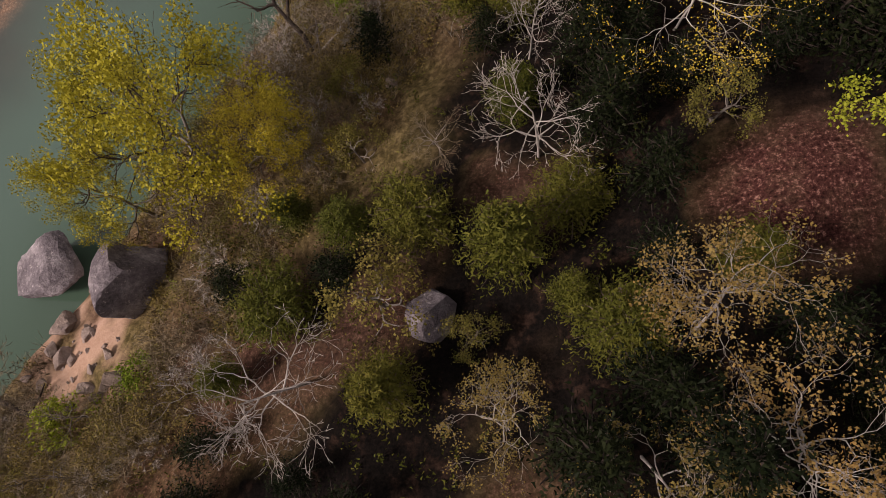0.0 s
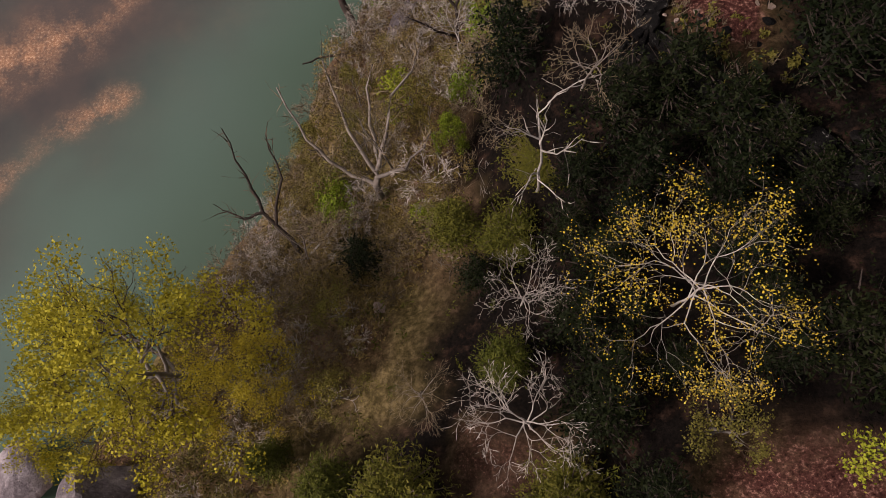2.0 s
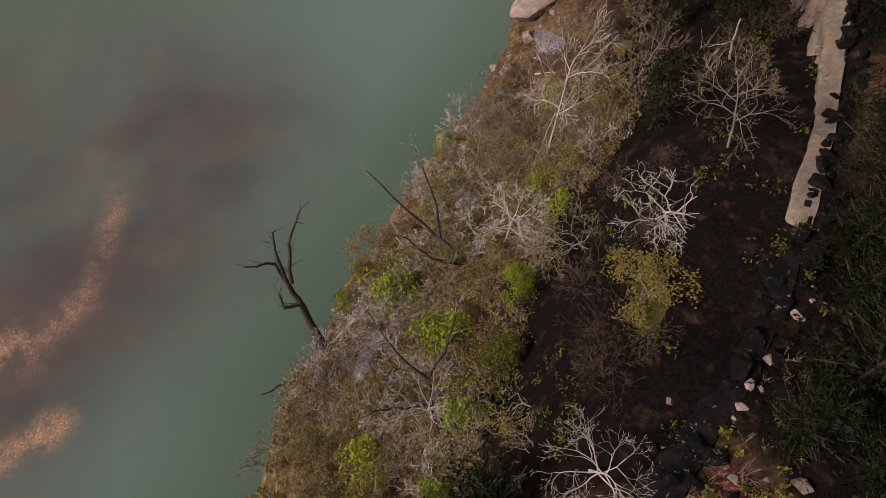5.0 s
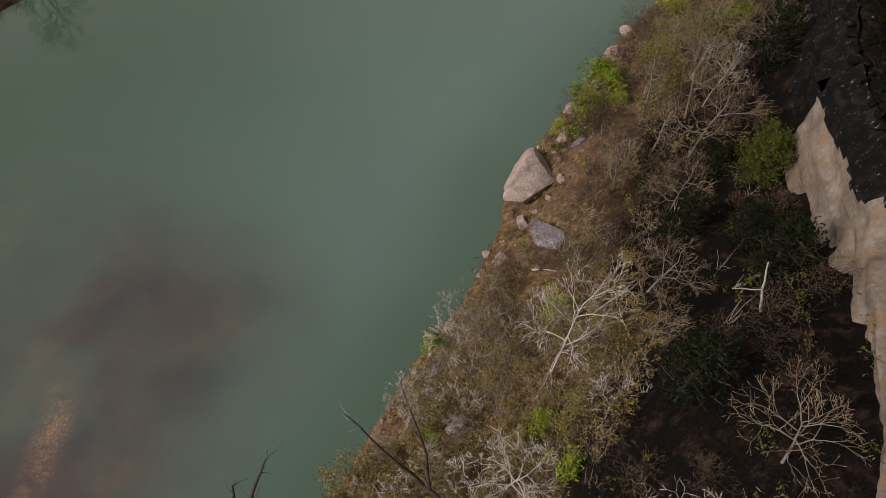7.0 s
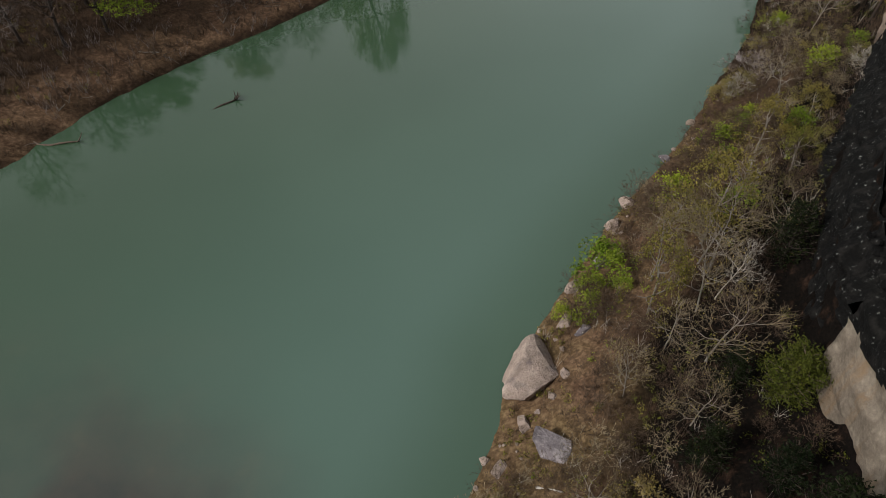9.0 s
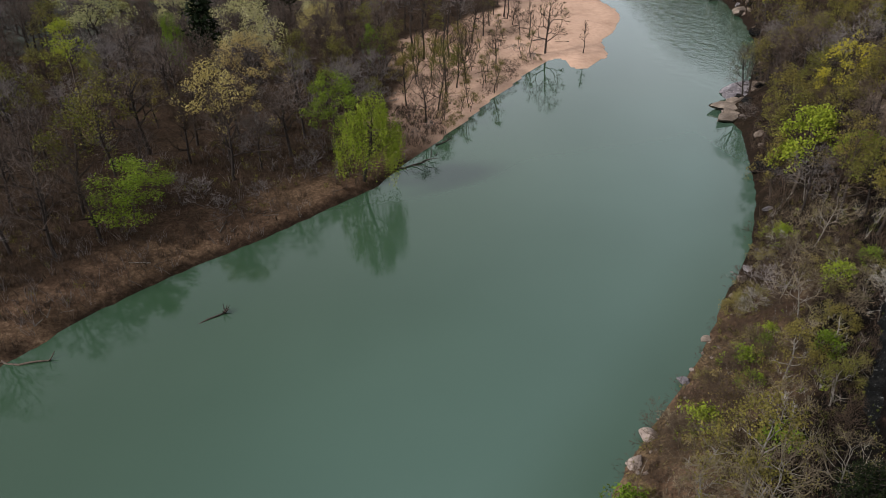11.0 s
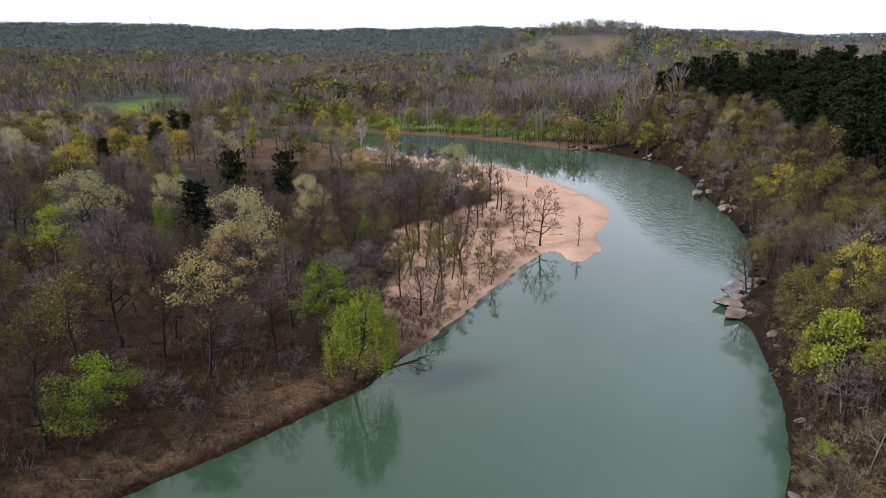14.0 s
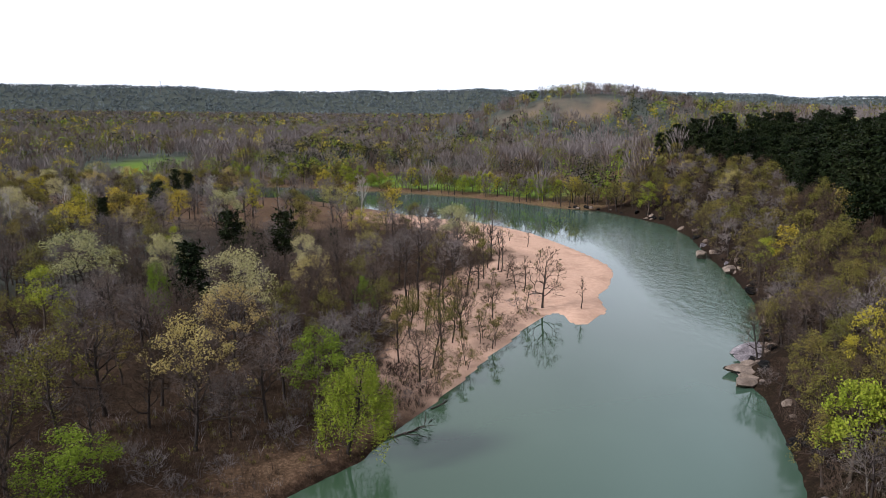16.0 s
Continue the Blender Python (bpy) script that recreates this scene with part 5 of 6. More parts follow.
for row in [("m_white", -125.3, 317.4, 17.5, 3.8), ("m_white", -133, 316, 16, 3.4), ("m_white", -135.9, 288.5, 16, 4.0), ("m_white", -72.2, 421.4, 19, 6.5), ("m_white", -21, 334, 19, 4.8), ("m_grey1", -40.2, 141, 16, 6.6), ("m_olive0", -14, 172, 10, 4.0), ("m_olive1", -6, 182, 11, 4.2),
            ("m_green", -9, 186, 9, 2.6), ("m_olive2", 5.6, 172, 9.5, 3.6), ("m_olive1", 8.5, 190, 8.5, 3.0), ("pole_tree", 1.5, 195, 13, 2.2), ("pole_tree", -1, 205, 14, 2.4), ("pole_tree", 6, 186, 13, 2.2), ("m_olive0", -2, 165, 9, 3.2), ("m_lime", -88, 420, 16, 5.0), ("m_yellow", -50, 440, 17, 5.5), ("m_tan", -20, 190, 12, 5.0), ("m_olive1", -12, 200, 11, 4.6), ("m_cream", -24, 210, 12, 4.4), ("m_tan", -11, 226, 11, 4.2), ("m_yellow", -16, 262, 12, 4.6), ("m_olive2", -22, 166, 12, 4.6)]:
    plant_crown(*row)
LEFT_MIX = [("m_grey0", 6), ("m_grey1", 6), ("m_grey2", 6), ("m_brown0", 1.8), ("m_brown1", 1.8), ("m_brown2", 1.8), ("m_olive0", 1.5), ("m_olive1", 1.5)]
LO_MIX = [("l_grey0", 6), ("l_grey1", 6), ("l_olive0", 3), ("l_olive1", 3), ("l_yellow", 2.5), ("l_brown", 1), ("m_cream", 1.2), ("m_tan", 0.8), ("m_white", 0.4)]
view = lambda x, y: x > -14 - (y - 57) * 0.78
scatter(270, (-150, 25, 104, 250), lambda x, y, dr, dl, sa, c: dl > 10 and dl < dr and sa < 0.5 and view(x, y), LEFT_MIX, (0.62, 1.0), 2.9, 101, "woods on the low point")
scatter(270, (-230, 20, 250, 450), lambda x, y, dr, dl, sa, c: dl > 4 and dl < dr and sa < 0.5 and view(x, y) and not (x > -75 and y > 258 + 0.3 * x and int(x * 7.3) % 4), LO_MIX, (0.75, 1.1), 3.4, 105, "woods on the low point")
scatter(20, (-12, 40, 142, 330), lambda x, y, dr, dl, sa, c: dl > 2 and sa > 0.15 and dl < 40, [("pole_tree", 4), ("sapling", 2), ("m_brown0", 1)], (0.45, 0.9), 2.0, 106, "thin trees on the sand")
scatter(80, (-15, 45, 140, 330), lambda x, y, dr, dl, sa, c: 1.2 < dl < 45 and (dl < 5 or rng.uniform() < 0.6) and not (y > 185 and x > 31), [("brush", 4), ("brush2", 3), ("bush2", 1)], (0.35, 0.8), 1.2, 107, "scrub on the sand")
scatter(120, (-110, -2, 96, 200), lambda x, y, dr, dl, sa, c: dl > 5.5 and dl < dr and view(x, y), [("brush", 4), ("brush2", 4), ("sapling", 2)], (0.5, 1.0), 0.9, 108, "thicket on the low point")

scatter(20, (-8, 24, 150, 225), lambda x, y, dr, dl, sa, c: 7 < dl < 34, [("m_olive0", 2), ("m_olive2", 2), ("sapling", 3), ("m_brown1", 2)], (0.45, 0.72), 1.8, 111, "trees at the back of the sand")
scatter(14, (-6, 50, 215, 335), lambda x, y, dr, dl, sa, c: 30 < dl < 60, [("l_olive0", 2), ("l_brown", 3), ("l_grey0", 3)], (0.5, 0.8), 2.2, 112, "trees at the back of the sand")

scatter(30, (0, 34, 148, 200), lambda x, y, dr, dl, sa, c: 0.8 < dl < 6 and dl < dr and x < 27, [("sapling", 5), ("brush", 3), ("bush2", 1)], (0.5, 0.95), 1.0, 113, "scrub along the edge of the sand")
scatter(14, (-8, 26, 150, 235), lambda x, y, dr, dl, sa, c: 5 < dl < 26 and dl < dr, [("pole_tree", 3), ("sapling", 3), ("m_brown2", 1.5)], (0.5, 0.85), 1.6, 114, "thin trees on the sand")

# ---- the wooded hillside on the right ----
RIGHT_MIX = [("m_grey0", 3), ("m_grey1", 3), ("m_brown0", 5), ("m_brown1", 5), ("m_brown2", 5), ("m_olive0", 3.5), ("m_olive1", 3.5), ("m_olive2", 3.5), ("m_yellow", 0.3)]
RLO_MIX = [("l_grey0", 2), ("l_grey1", 2), ("l_brown", 7), ("l_olive0", 4), ("l_olive1", 4), ("l_yellow", 0.4), ("m_tan", 0.2)]
for key, x, y, s in [("m_olive0", 68.3, 153.9, 0.72), ("m_olive1", 68.0, 164.0, 0.66), ("m_lime", 87.6, 213.9, 0.75), ("m_olive2", 69.3, 146.7, 0.75), ("m_olive0", 86.5, 183.9, 0.85), ("m_lime", 129.0, 402.0, 0.8), ("m_yellow", 102.9, 373.0, 0.8), ("m_olive1", 141.5, 312.0, 0.85), ("m_olive2", 110.7, 228.7, 0.85), ("m_cream", 179.4, 328.0, 0.9), ("m_olive0", 92.0, 222.0, 0.7), ("m_olive1", 60.5, 140.0, 0.6)]:
    plant(key, x, y, s, x)
    take(x, y, 2.2)
plant("m_cream", 105.8, 265.0, 0.45, 1.0, label="small pale blossoming tree on the hillside")
plant("m_lime", 105, 345, 1.0, 1.0)
take(59, 156, 6.5)
scatter(170, (20, 130, 102, 180), lambda x, y, dr, dl, sa, c: dr > 1.5 and dr < dl and dr < 19, RIGHT_MIX, (0.5, 0.8), 1.8, 102, "woods on the right hillside")
scatter(210, (50, 160, 176, 390), lambda x, y, dr, dl, sa, c: dr > 1.5 and dr < dl and dr < 20 + 0.07 * (y - 190), RLO_MIX, (0.6, 0.9), 2.2, 103, "woods on the right hillside")
scatter(292, (60, 230, 120, 440), lambda x, y, dr, dl, sa, c: dr > 17 + 0.07 * (y - 180) and dr < dl and dr < 62 and x > 0.4 * (y - 55) + 14 * math.sin(y * 0.11), [("pine", 1), ("pine2", 1)], (1.0, 1.3), 3.6, 104, "pines on the ridge")


scatter(100, (-90, 110, 372, 520), lambda x, y, dr, dl, sa, c: 2 < dr < 13 and dr < dl, [("m_lime", 3), ("m_green", 2), ("l_yellow", 2), ("l_olive0", 2), ("l_grey0", 2)], (0.7, 1.1), 2.4, 109, "trees along the far bank")
scatter(190, (20, 120, 88, 300), lambda x, y, dr, dl, sa, c: 1.2 < dr < 7 and dr < dl, [("brush", 5), ("brush2", 2), ("sapling", 1.5)], (0.5, 1.1), 1.1, 110, "scrub along the right bank")


# ---- far woods ----
def far_woods(name, label, xs, ys, rng, material, size, n_leaf, bare, quad):
    zs = terrain(xs, ys)[0]
    pieces = []
    h = size * rng.uniform(0.75, 1.2, len(xs))
    if bare:
        k = np.repeat(np.arange(len(xs)), n_leaf)
        a, r = rng.uniform(0, 6.283, len(k)), np.sqrt(rng.uniform(0, 1, len(k))) * h[k] * 0.36
        t = rng.uniform(0.35, 1.0, len(k)) * np.sqrt(np.clip(1.08 - (r / (h[k] * 0.4)) ** 2 * 0.5, 0.2, 1))
        top = np.stack([xs[k] + np.cos(a) * r, ys[k] + np.sin(a) * r, zs[k] + h[k] * t], 1)
        foot = top - np.stack([np.cos(a) * r * 0.35, np.sin(a) * r * 0.35, h[k] * rng.uniform(0.1, 0.24, len(k))], 1)
        pieces.append(strips(foot, top, np.full(len(k), quad * 0.22), np.full(len(k), quad * 0.1), rng))
    else:
        k = np.repeat(np.arange(len(xs)), n_leaf)
        d = rng.normal(size=(len(k), 3))
        d /= np.linalg.norm(d, axis=1, keepdims=True)
        d *= (rng.uniform(0.45, 1, len(k)) ** 0.6)[:, None]
        c = np.stack([xs[k], ys[k], zs[k] + h[k] * (0.62 if quad < 3.5 else 0.3)], 1) + d * np.stack([h[k] * 0.36, h[k] * 0.36, h[k] * 0.36], 1) * rng.uniform(0.8, 1.15, (len(k), 1))
        pieces.append(leaves(c, quad * 1.2, rng, 0.3, 1.0, True))
    p0, p1 = np.stack([xs, ys, zs - 0.3], 1), np.stack([xs, ys, zs + h * 0.6], 1)
    v, f = strips(p0, p1, h * 0.014, h * 0.008, rng)
    pieces.append((v, f) if bare else (v, np.concatenate([f[:, :3], f[:, [0, 2, 3]]])))
    return tagged(new(name, mesh_from(name, *join(pieces), material)), label, "trees", kind="stuff")


def far_places(count, r0, r1, rng):
    r = np.sqrt(rng.uniform(r0**2, r1**2, count))
    b_ = rng.uniform(radians(-36), radians(42), count)
    xs, ys = r * np.sin(b_), 57 + r * np.cos(b_)
    dr, _, _ = line_dist(xs, ys, RIGHT_SHORE)
    dl, _, _ = line_dist(xs, ys, LEFT_SHORE)
    z, zn = terrain(xs, ys)
    ok = ~inside(xs, ys, RIVER) & (np.minimum(dr, dl) > 3) & (zn["field"] < 0.25) & ((zn["grass"] < 0.3) | (rng.uniform(size=count) < 0.04))
    ok &= ~((dl < dr) & (ys < 440)) & ~((dr < dl) & (dr < 88) & (ys < 372))
    return xs[ok], ys[ok]


rng = np.random.default_rng(77)
SORTS = [("bare", "far bare grey woods across the plain", TWIG_GREY, True, 0.46), ("brown", "far bare brown woods across the plain", TWIG_WOOD, True, 0.2), ("olive", "far woods in olive spring leaf", LEAF_OLIVE, False, 0.16),
         ("yellow", "far trees in yellow-green spring leaf", LEAF_YELLOW, False, 0.06), ("green", "far trees in fresh green leaf", LEAF_GREEN, False, 0.08), ("pine", "far dark pines among the woods", LEAF_PINE, False, 0.05)]
for r0, r1, count, n_leaf, quad in ((240, 620, 3000, 120, 0.85), (620, 1250, 5200, 48, 1.6), (1250, 2150, 7000, 18, 2.8), (2150, 2950, 9000, 12, 4.0)):
    xs, ys = far_places(count, r0, r1, rng)
    lot = np.clip(0.5 + (fbm(xs * 0.011, ys * 0.007, 95) - 0.5) * 1.9 + rng.normal(size=len(xs)) * 0.2, 0, 0.9999)
    lot = np.where(rng.uniform(size=len(xs)) < 0.3, rng.uniform(size=len(xs)), lot)
    at = 0.0
    for key, label, material, bare, share in SORTS:
        pick = (lot >= at) & (lot < at + share)
        at += share
        if pick.sum():
            # woods beyond 2 km take the haze-tinted leaf colour, whatever their sort
            far_woods(f"far_{key}_woods", label, xs[pick], ys[pick], rng, LEAF_HAZY if r0 > 2000 else material, 16.5 if r0 < 2000 else 13.5, n_leaf, bare and r0 < 1200, quad)


# ---- deadwood ----
def limb_mesh(chain, r0, r1, seed):
    """A crooked tapering limb through the places given."""
    rng = np.random.default_rng(seed)
    pts = [np.array(chain[0], float)]
    for a, b_ in zip(chain, chain[1:]):
        a, b_ = np.array(a, float), np.array(b_, float)
        ln = np.linalg.norm(b_ - a)
        for k in range(1, 4):
            pts.append(a + (b_ - a) * k / 3 + (rng.normal(size=3) * ln * 0.03 if k < 3 else 0))
    m = len(pts) - 1
    r = [r0 + (r1 - r0) * k / m for k in range(m + 1)]
    return pipe(pts, r)


def dead_tree(name, label, material, stem, limbs, r0, seed, twigs=0, twig_m=None):
    root = tagged(new(name), label, "dead tree" if "log" not in name else "log")
    at = np.array(stem[0], float)
    root.location = at
    off = lambda c: [tuple(np.array(p, float) - at) for p in c]
    part("trunk", mesh_from("trunk", *limb_mesh(off(stem), r0, r0 * 0.5, seed), material, True), root)
    rng = np.random.default_rng(seed)
    for k, c in enumerate(limbs):
        part("limb", mesh_from("limb", *limb_mesh(off(c), r0 * 0.5, r0 * 0.13, seed + k + 1), material, True), root)
    if twigs:
        rows = []
        for c in limbs:
            c = [np.array(p) for p in off(c)]
            for _ in range(twigs):
                i = int(rng.integers(0, len(c) - 1))
                p = c[i] + (c[i + 1] - c[i]) * rng.uniform(0.2, 1)
                d = (c[i + 1] - c[i]) / np.linalg.norm(c[i + 1] - c[i]) + rng.normal(size=3) * 0.6
                q = grow(rng, p, d, rng.uniform(0.5, 1.5), 3, 0.2, 0.05)
                rows += [(q[j], q[j + 1], 0.022 - 0.006 * j, 0.016 - 0.006 * j, 3) for j in range(3)]
        part("twigwork", mesh_from("twigwork", *wood(rows, rng, (3,)), twig_m or material), root)["kind"] = "stuff"
    return root


dead_tree("leaning_snag", "dead dark snag leaning over the water", BARK_DARK, [(-8.2, 37.9, 0.0), (-9.3, 40.0, 2.5), (-9.7, 40.6, 4.3)],
          [[(-9.7, 40.6, 4.3), (-10.3, 41.5, 5.6), (-11.6, 40.7, 7.0)], [(-9.7, 40.6, 4.3), (-10.0, 41.6, 6.0), (-10.0, 42.6, 7.5)], [(-9.5, 40.7, 4.5), (-9.2, 42.3, 6.8), (-8.4, 43.6, 8.0)], [(-9.4, 40.1, 2.7), (-10.2, 39.6, 3.2), (-10.4, 40.3, 3.9)]], 0.3, 301, 14)
dead_tree("white_snag", "crooked bleached white dead snag", BARK_PALE, [(2.6, 21.2, 9.5), (2.6, 21.4, 14.0), (2.5, 21.7, 16.4)],
          [[(2.5, 21.7, 16.4), (1.9, 21.7, 17.0), (1.1, 21.8, 17.5)], [(2.5, 21.7, 16.4), (2.4, 22.4, 17.2), (3.1, 23.0, 17.6), (4.0, 23.3, 18.0)], [(2.6, 21.5, 15.8), (3.1, 21.0, 16.5), (4.0, 21.3, 17.2)], [(2.5, 21.6, 16.2), (2.7, 22.0, 17.4)],
           [(2.6, 21.2, 14.2), (2.2, 20.7, 15.3), (1.9, 20.0, 15.6), (1.3, 19.2, 16.0)], [(2.5, 21.0, 14.8), (2.4, 20.4, 15.5), (3.4, 19.3, 15.8)]], 0.085, 311, 7)
dead_tree("leaning_tree", "bare dark tree leaning out over the river", BARK_DARK, [(-9.6, 20.1, 1.8), (-10.9, 21.7, 4.0), (-12.2, 22.9, 5.5)],
          [[(-12.2, 22.9, 5.5), (-12.8, 24.6, 7.0), (-13.5, 26.4, 9.0)], [(-12.2, 22.9, 5.5), (-13.1, 22.4, 5.8), (-14.2, 22.8, 6.4)], [(-11.6, 22.3, 4.8), (-10.8, 24.4, 6.8), (-11.4, 26.4, 8.2)]], 0.2, 321, 16, TWIG_BROWN)
dead_tree("forked_tree", "grey many-stemmed bare tree on the bank", BARK_GREY, [(-5.7, 23.6, 3.9), (-5.6, 24.0, 6.5), (-5.2, 24.6, 8.0)],
          [[(-5.2, 24.6, 8.0), (-4.3, 25.8, 11.0), (-2.4, 26.8, 15.0)], [(-5.2, 24.6, 8.0), (-5.3, 25.6, 10.5), (-4.6, 26.8, 14.0)], [(-5.6, 24.0, 6.5), (-7.3, 24.6, 7.4), (-8.9, 25.6, 9.0), (-10.0, 27.6, 11.0)], [(-5.5, 24.2, 7.0), (-3.6, 23.6, 9.5), (-2.2, 24.2, 12.0)], [(-5.4, 24.3, 7.2), (-6.6, 25.8, 9.5), (-7.2, 27.8, 13.0)]], 0.26, 331, 34, TWIG_TAN)
dead_tree("leaning_tree", "dark trunk of a bare tree leaning toward the water", BARK_DARK, [(2.8, 38.9, 5.0), (1.0, 40.9, 5.6), (-0.7, 42.6, 6.2)], [[(-0.7, 42.6, 6.2), (-2.4, 43.8, 7.6), (-4.4, 45.4, 9.2)], [(-0.4, 42.3, 6.1), (-0.8, 44.6, 8.2), (-1.6, 46.6, 10.0)], [(1.0, 40.9, 5.6), (-0.8, 40.6, 7.2), (-2.6, 41.4, 8.8)]], 0.2, 341, 26, TWIG_GREY)
dead_tree("leaning_tree", "dark trunk of a bare tree rising from the slope", BARK_DARK, [(-0.8, 31.0, 4.4), (-0.9, 32.2, 7.0), (-1.0, 33.3, 9.0)], [[(-1.0, 33.3, 9.0), (-2.4, 34.2, 10.6), (-3.6, 35.8, 12.0)], [(-1.0, 33.3, 9.0), (0.2, 34.8, 11.0), (0.8, 36.2, 12.4)], [(-0.9, 32.4, 7.4), (-2.6, 31.8, 9.6), (-3.4, 31.2, 11.2)], [(-0.9, 32.8, 8.0), (0.9, 32.4, 10.0), (1.8, 31.4, 11.4)]], 0.17, 351, 26, TWIG_GREY)


def log(label, chain, r0, seed, material=BARK_PALE, limbs=(), lift=0.1, wet=False):
    """A fallen log lying along the ground or the water."""
    put = lambda c: [(x, y, (0.03 if wet else max(ground_z(x, y), 0) + lift) + (p[0] if p else 0)) for x, y, *p in c]
    return dead_tree("fallen_log", label, material, put(chain), [put(c) for c in limbs], r0, seed)


log("thin pale fallen trunk across the slope", [(-12.3, 18.7), (-9.0, 18.6), (-5.7, 18.3)], 0.06, 401, BARK_GREY)
log("bleached fallen log among brush on the bank", [(-12.0, 22.6), (-9.0, 24.4), (-7.0, 25.4)], 0.07, 402, limbs=[[(-9.0, 24.4), (-8.4, 26.0, 0.6)]])
log("broken bleached log on red leaf litter", [(-9.8, 20.9), (-7.7, 23.1), (-6.6, 22.7)], 0.07, 403, limbs=[[(-7.7, 23.1), (-8.6, 22.2, 0.5)], [(-7.0, 22.8), (-6.9, 21.6, 0.4)]])
for k in range(9):
    log("grey driftwood pole heaped at the snag's foot", [(-8.1 + 0.18 * k, 37.9 + 0.1 * k, 0.06 * k), (-6.4 + 0.12 * k, 39.2 + 0.05 * k, 0.1 * k), (-4.8 - 0.12 * k, 40.6 - 0.15 * k, 0.05 * k)], 0.06, 410 + k, (BARK_PALE, BARK_GREY)[k % 2])
log("dark bare branch reaching over the water", [(-8.8, 36.0), (-10.2, 35.6, 0.9), (-11.6, 34.7, 1.6)], 0.09, 425, BARK_DARK)
log("dark rotting log on the muddy bank", [(-30.6, 0.6), (-27.0, -0.2), (-23.5, 0.4)], 0.22, 426, BARK_DARK, limbs=[[(-27, -0.2), (-26.0, 1.6, 0.5)]])
log("dark fallen log by the grey boulder", [(-19.8, 10.6), (-17.2, 10.1)], 0.16, 427, BARK_DARK)
log("pale dead limb lying on dark ground", [(14.6, 47.4, 0.6), (14.9, 48.4, 1.6), (15.6, 49.8, 2.4)], 0.07, 428, limbs=[[(14.9, 48.4, 1.6), (14.2, 49.2, 2.0)]])
log("pale fallen trunk lying on the bank", [(6.6, 57.4), (8.0, 56.6)], 0.09, 429)
log("bare fallen trunk half in the river", [(-42.0, 97.6), (-38.0, 96.4), (-35.3, 96.9)], 0.16, 430, BARK_BROWN, [[(-39.6, 96.8), (-41.4, 95.2, 0.5)], [(-35.4, 96.9), (-35.0, 97.6, 0.6)], [(-35.5, 96.9), (-35.0, 96.2, 0.5)]], wet=True)
log("sunken log with a root ball above water", [(-25.2, 100.6, -0.3), (-22.6, 101.9, -0.17), (-20.3, 103.6, 0.05)], 0.2, 431, BARK_DARK, [[(-20.4, 103.5), (-19.9, 104.2, 0.5)], [(-20.4, 103.5), (-20.6, 104.3, 0.7)], [(-20.4, 103.5), (-19.7, 103.4, 0.6)], [(-20.4, 103.5), (-20.3, 103.0, 0.7)], [(-20.4, 103.5), (-20.0, 103.8, 0.9)]], wet=True)
log("tangled dark deadfall at the water's edge", [(-3.4, 138.6), (0.4, 140.6), (3.0, 144.0)], 0.16, 432, BARK_DARK, [[(-1.0, 139.8), (1.2, 138.6, 0.4), (2.4, 138.0, 0.2)], [(0.4, 140.6), (2.2, 140.4, 0.6)], [(1.4, 141.8), (3.4, 141.4, 0.4)], [(-2.4, 139.2), (-1.4, 137.2, 0.3)], [(2.0, 142.6), (2.2, 144.6, 1.2)]])
log("dark deadfall along the cut bank", [(3.0, 147.6), (5.6, 150.8)], 0.13, 433, BARK_DARK, [[(4.0, 149.0), (5.6, 148.4, 0.4)], [(5.0, 150.2), (4.6, 151.6, 0.9)]])
rng = np.random.default_rng(55)
for k in range(26):
    x, y = rng.uniform(-6, 38), rng.uniform(150, 250)
    if inside(np.array([x]), np.array([y]), RIVER)[0]:
        continue
    a, ln = rng.uniform(0, 6.28), rng.uniform(1.2, 3.4)
    log("dark driftwood stick lying on the sand", [(x, y), (x + math.cos(a) * ln / 2, y + math.sin(a) * ln / 2, 0.15), (x + math.cos(a) * ln, y + math.sin(a) * ln)], rng.uniform(0.05, 0.13), 440 + k, (BARK_DARK, BARK_BROWN)[k % 2], [[(x, y), (x + math.cos(a + 1) * ln * 0.4, y + math.sin(a + 1) * ln * 0.4, 0.5)]])
for k in range(18):
    i = int(rng.integers(4, 9))
    (ax, ay), (bx, by) = LEFT_SHORE[i], LEFT_SHORE[i + 1]
    t, d = rng.uniform(), rng.uniform(0.8, 6.5)
    ln0 = math.hypot(bx - ax, by - ay)
    x, y = ax + (bx - ax) * t - (by - ay) / ln0 * d, ay + (by - ay) * t + (bx - ax) / ln0 * d
    a, ln = rng.uniform(0, 6.28), rng.uniform(1.0, 3.0)
    log("grey dead branch lying on the earthy bank", [(x, y), (x + math.cos(a) * ln / 2, y + math.sin(a) * ln / 2, 0.05), (x + math.cos(a) * ln, y + math.sin(a) * ln, 0.1)], rng.uniform(0.03, 0.08), 480 + k, (BARK_BROWN, BARK_GREY)[k % 2], [[(x, y, 0.1), (x + math.cos(a + 0.9) * ln * 0.5, y + math.sin(a + 0.9) * ln * 0.5, 0.35)]])

mast = tagged(new("radio_mast"), "thin grey radio mast on the far ridge", "mast")
mast_z = ground_z(-872, 2466)
mast.location = (-872, 2466, mast_z)
part("pole", mesh_from("pole", *tubes(np.array([[0, 0, -1.0]]), np.array([[0, 0, 62.0]]), np.array([0.8]), np.array([0.5]), 6), BARK_GREY), mast)
part("antenna", mesh_from("antenna", *tubes(np.array([[0, 0, 48.0]]), np.array([[0, 0, 53.0]]), np.array([1.6]), np.array([1.6]), 6), BARK_GREY), mast)


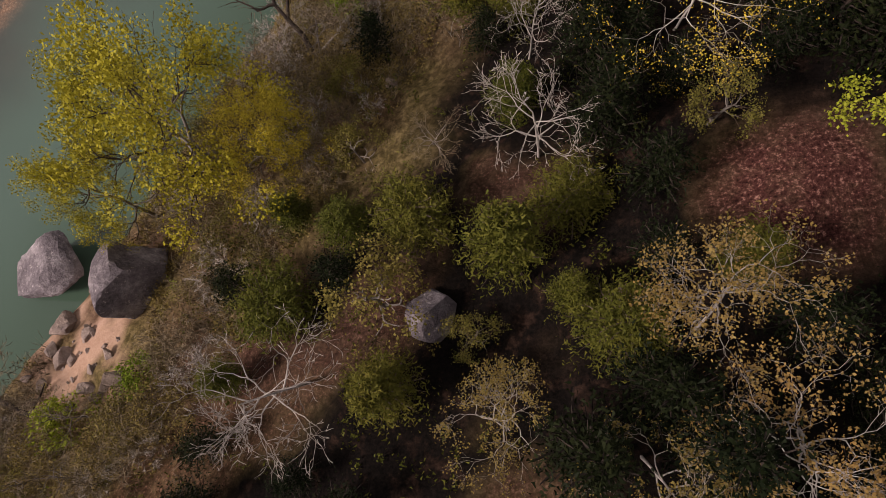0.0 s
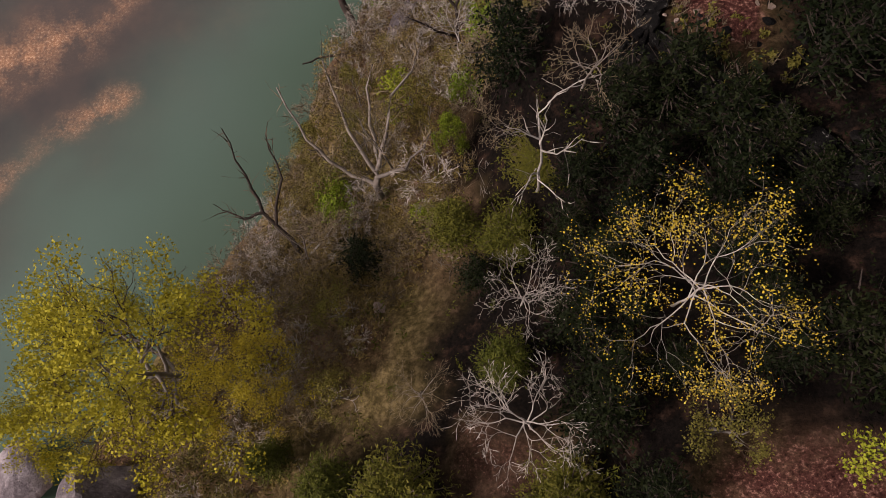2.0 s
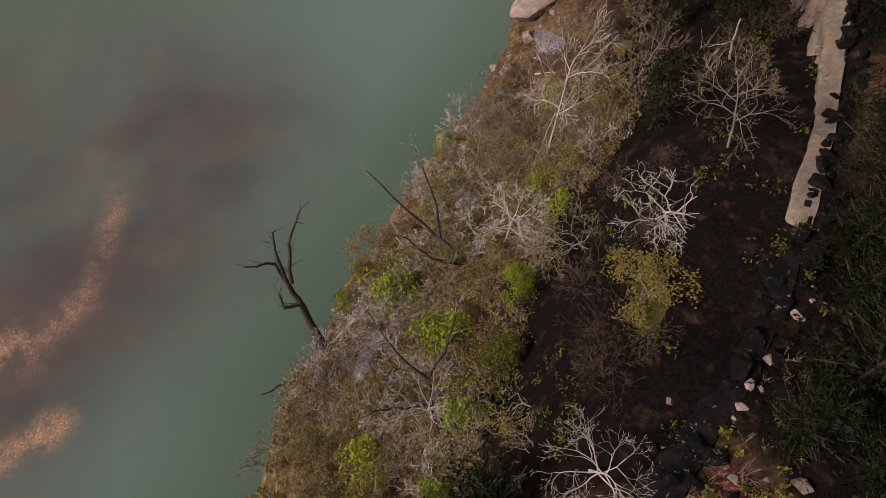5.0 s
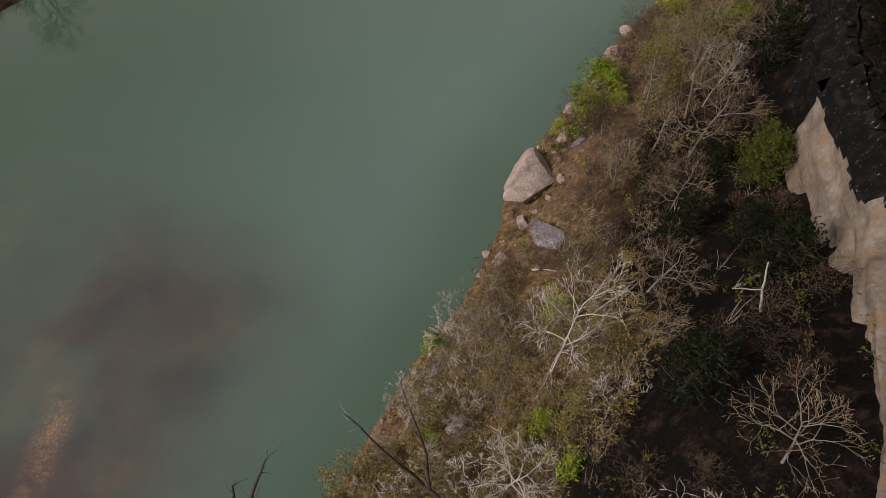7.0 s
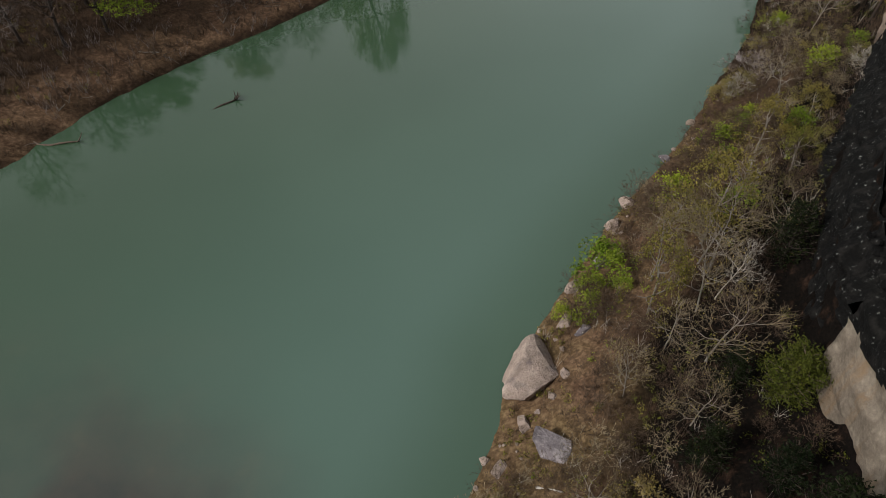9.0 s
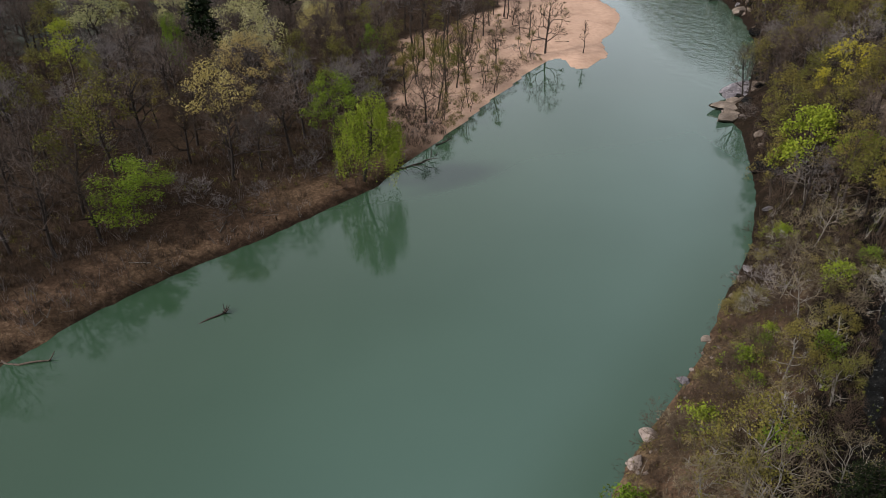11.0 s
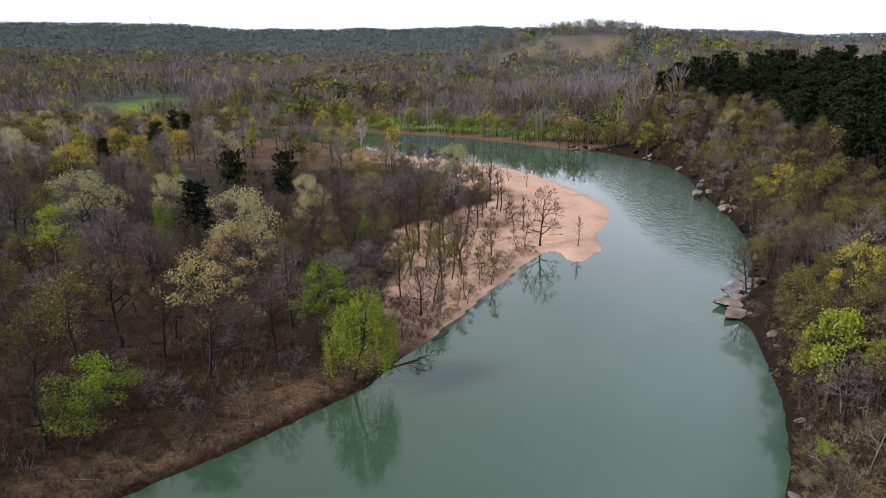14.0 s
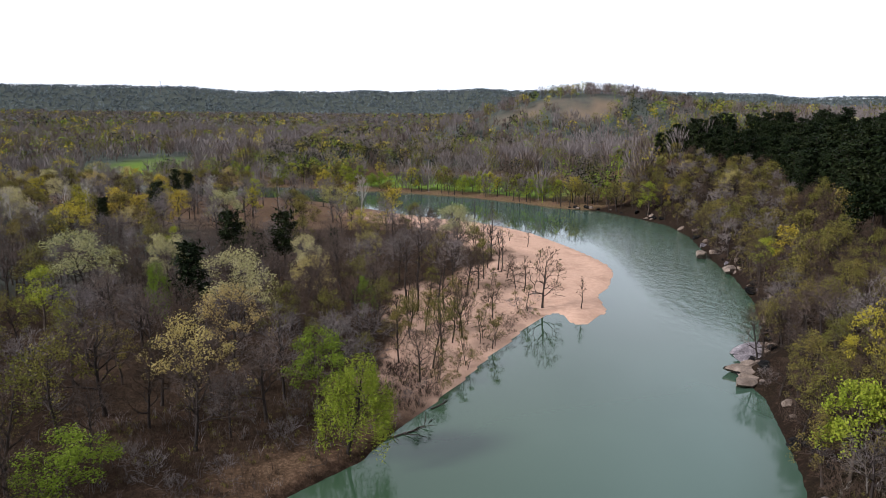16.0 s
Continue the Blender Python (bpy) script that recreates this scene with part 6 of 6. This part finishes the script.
# ---- undergrowth ----
def undergrowth(name, label, count, box, ok, seed, material, height, stems, width, leafy=0):
    rng = np.random.default_rng(seed)
    xs, ys = rng.uniform(box[0], box[1], count), rng.uniform(box[2], box[3], count)
    dr, _, _ = line_dist(xs, ys, RIGHT_SHORE)
    dl, _, _ = line_dist(xs, ys, LEFT_SHORE)
    dc, sc, _ = line_dist(xs, ys, CLIFF)
    pick = ~inside(xs, ys, RIVER) & ok(xs, ys, dr, dl, dc * sc)
    xs, ys = xs[pick], ys[pick]
    zs = terrain(xs, ys)[0]
    k = np.repeat(np.arange(len(xs)), stems)
    h = height * rng.uniform(0.4, 1.2, len(k)) * rng.uniform(0.6, 1.2, len(xs))[k]
    a, out = rng.uniform(0, 6.283, len(k)), rng.uniform(0.1, 0.9, len(k)) * h
    p0 = np.stack([xs[k] + rng.normal(size=len(k)) * 0.12 * height, ys[k] + rng.normal(size=len(k)) * 0.12 * height, zs[k] - 0.05], 1)
    p1 = p0 + np.stack([np.cos(a) * out * 0.45, np.sin(a) * out * 0.45, h * 0.6], 1)
    p2 = p1 + np.stack([np.cos(a + rng.normal(size=len(k)) * 0.6) * out * 0.5, np.sin(a) * out * 0.5, h * 0.42], 1)
    w = np.full(len(k), width)
    pieces = [strips(p0, p1, w, w * 0.8, rng), strips(p1, p2, w * 0.8, w * 0.4, rng)]
    if leafy:
        m = np.repeat(np.arange(len(k)), leafy)
        c = p1[m] + (p2[m] - p1[m]) * rng.uniform(-0.5, 1.1, (len(m), 1)) + rng.normal(size=(len(m), 3)) * 0.12 * height
        pieces = [leaves(c, 0.12, rng, 0.0, 1.3, True)]
    return tagged(new(name, mesh_from(name, *join(pieces), material)), label, "undergrowth", kind="stuff")


clump = lambda x, y, s, t: fbm(x * 0.3, y * 0.3, s) > t
slope_ok = lambda lo, hi, s, t: (lambda x, y, dr, dl, c: (c < 0.2) & (np.hypot(x + 23, y - 4) > 4) & (dr > lo) & (dr < hi) & clump(x, y, s, t))
BOX = (-36, 50, -14, 120)
undergrowth("brown_brush", "dry tan brush covering the slope", 8000, (-36, 12, -14, 52), slope_ok(0.6, 13, 81, 0.34), 901, TWIG_TAN, 1.0, 11, 0.014)
undergrowth("brown_brush", "dry brown brush covering the slope", 6000, (0, 50, 52, 120), slope_ok(0.6, 13, 81, 0.34), 914, TWIG_BROWN, 1.0, 11, 0.013)
undergrowth("grey_brush", "bare grey-pink brush on the slope", 2600, BOX, slope_ok(1.0, 15, 82, 0.44), 902, TWIG_PALE, 1.2, 10, 0.013)
undergrowth("green_growth", "low yellow-green growth along the bank", 11000, (-36, 12, -14, 56), slope_ok(0.3, 13, 83, 0.4), 903, LEAF_DRY, 0.7, 5, 0.01, 6)
undergrowth("green_growth", "low olive growth along the bank", 2600, (0, 50, 56, 120), slope_ok(0.3, 9, 83, 0.5), 915, LEAF_OLIVE, 0.7, 5, 0.01, 6)
undergrowth("fresh_growth", "patches of fresh green weeds on the bank", 1800, BOX, slope_ok(0.3, 11, 84, 0.58), 904, LEAF_LIME, 0.6, 5, 0.01, 6)
undergrowth("dark_growth", "dark evergreen undergrowth at the cliff foot", 5200, BOX, slope_ok(8, 26, 85, 0.4), 905, LEAF_CEDAR, 0.9, 5, 0.01, 5)
undergrowth("dark_growth", "dark evergreen undergrowth on the bluff", 5200, (5, 34, -14, 80), lambda x, y, dr, dl, c: (c > 1) & (np.hypot(x - 9, y - 26) > 3.6) & clump(x, y, 86, 0.4), 906, LEAF_PINE, 1.2, 5, 0.01, 6)
undergrowth("hill_brush", "brown brush beneath the hillside woods", 9000, (20, 160, 95, 330), lambda x, y, dr, dl, c: (dr > 0.8) & (dr < dl) & (dr < 45) & (np.hypot(x - 59, y - 156) > 6), 907, TWIG_BROWN, 2.0, 8, 0.018)
undergrowth("bank_brush", "brown brush and dead stems along the low bank", 7000, (-70, 5, 88, 165), lambda x, y, dr, dl, c: (dl > 0.6) & (dl < 26) & clump(x, y, 87, 0.36), 908, TWIG_BROWN, 1.2, 9, 0.022)
undergrowth("bank_brush", "pale dead stems among litter on the low bank", 1500, (-70, 5, 88, 165), lambda x, y, dr, dl, c: (dl > 0.6) & (dl < 30) & clump(x, y, 88, 0.4), 910, TWIG_GREY, 1.5, 7, 0.02)
undergrowth("bank_growth", "low dull green growth along the low bank", 1600, (-70, 5, 88, 165), lambda x, y, dr, dl, c: (dl > 2) & (dl < 26) & clump(x, y, 89, 0.55), 911, LEAF_OLIVE, 0.9, 6, 0.01, 6)
undergrowth("wood_brush", "grey-brown brush beneath the bare woods", 3200, (-130, 10, 100, 240), lambda x, y, dr, dl, c: (dl > 14) & (dl < dr) & (x > -20 - (y - 57) * 0.78), 909, TWIG_BROWN, 1.5, 8, 0.016)
undergrowth("dry_tufts", "tan grass tufts on the outcrop's edge", 420, (4, 15, 22, 34), lambda x, y, dr, dl, c: (c > 0.3) & (c < 2.4) & clump(x, y, 97, 0.45), 912, TWIG_TAN, 0.5, 14, 0.012)
undergrowth("moss_tufts", "olive moss and weeds on the outcrop", 300, (4, 15, 20, 34), lambda x, y, dr, dl, c: (c > 0.3) & (c < 3.2) & clump(x, y, 98, 0.5), 913, LEAF_OLIVE, 0.4, 6, 0.01, 6)
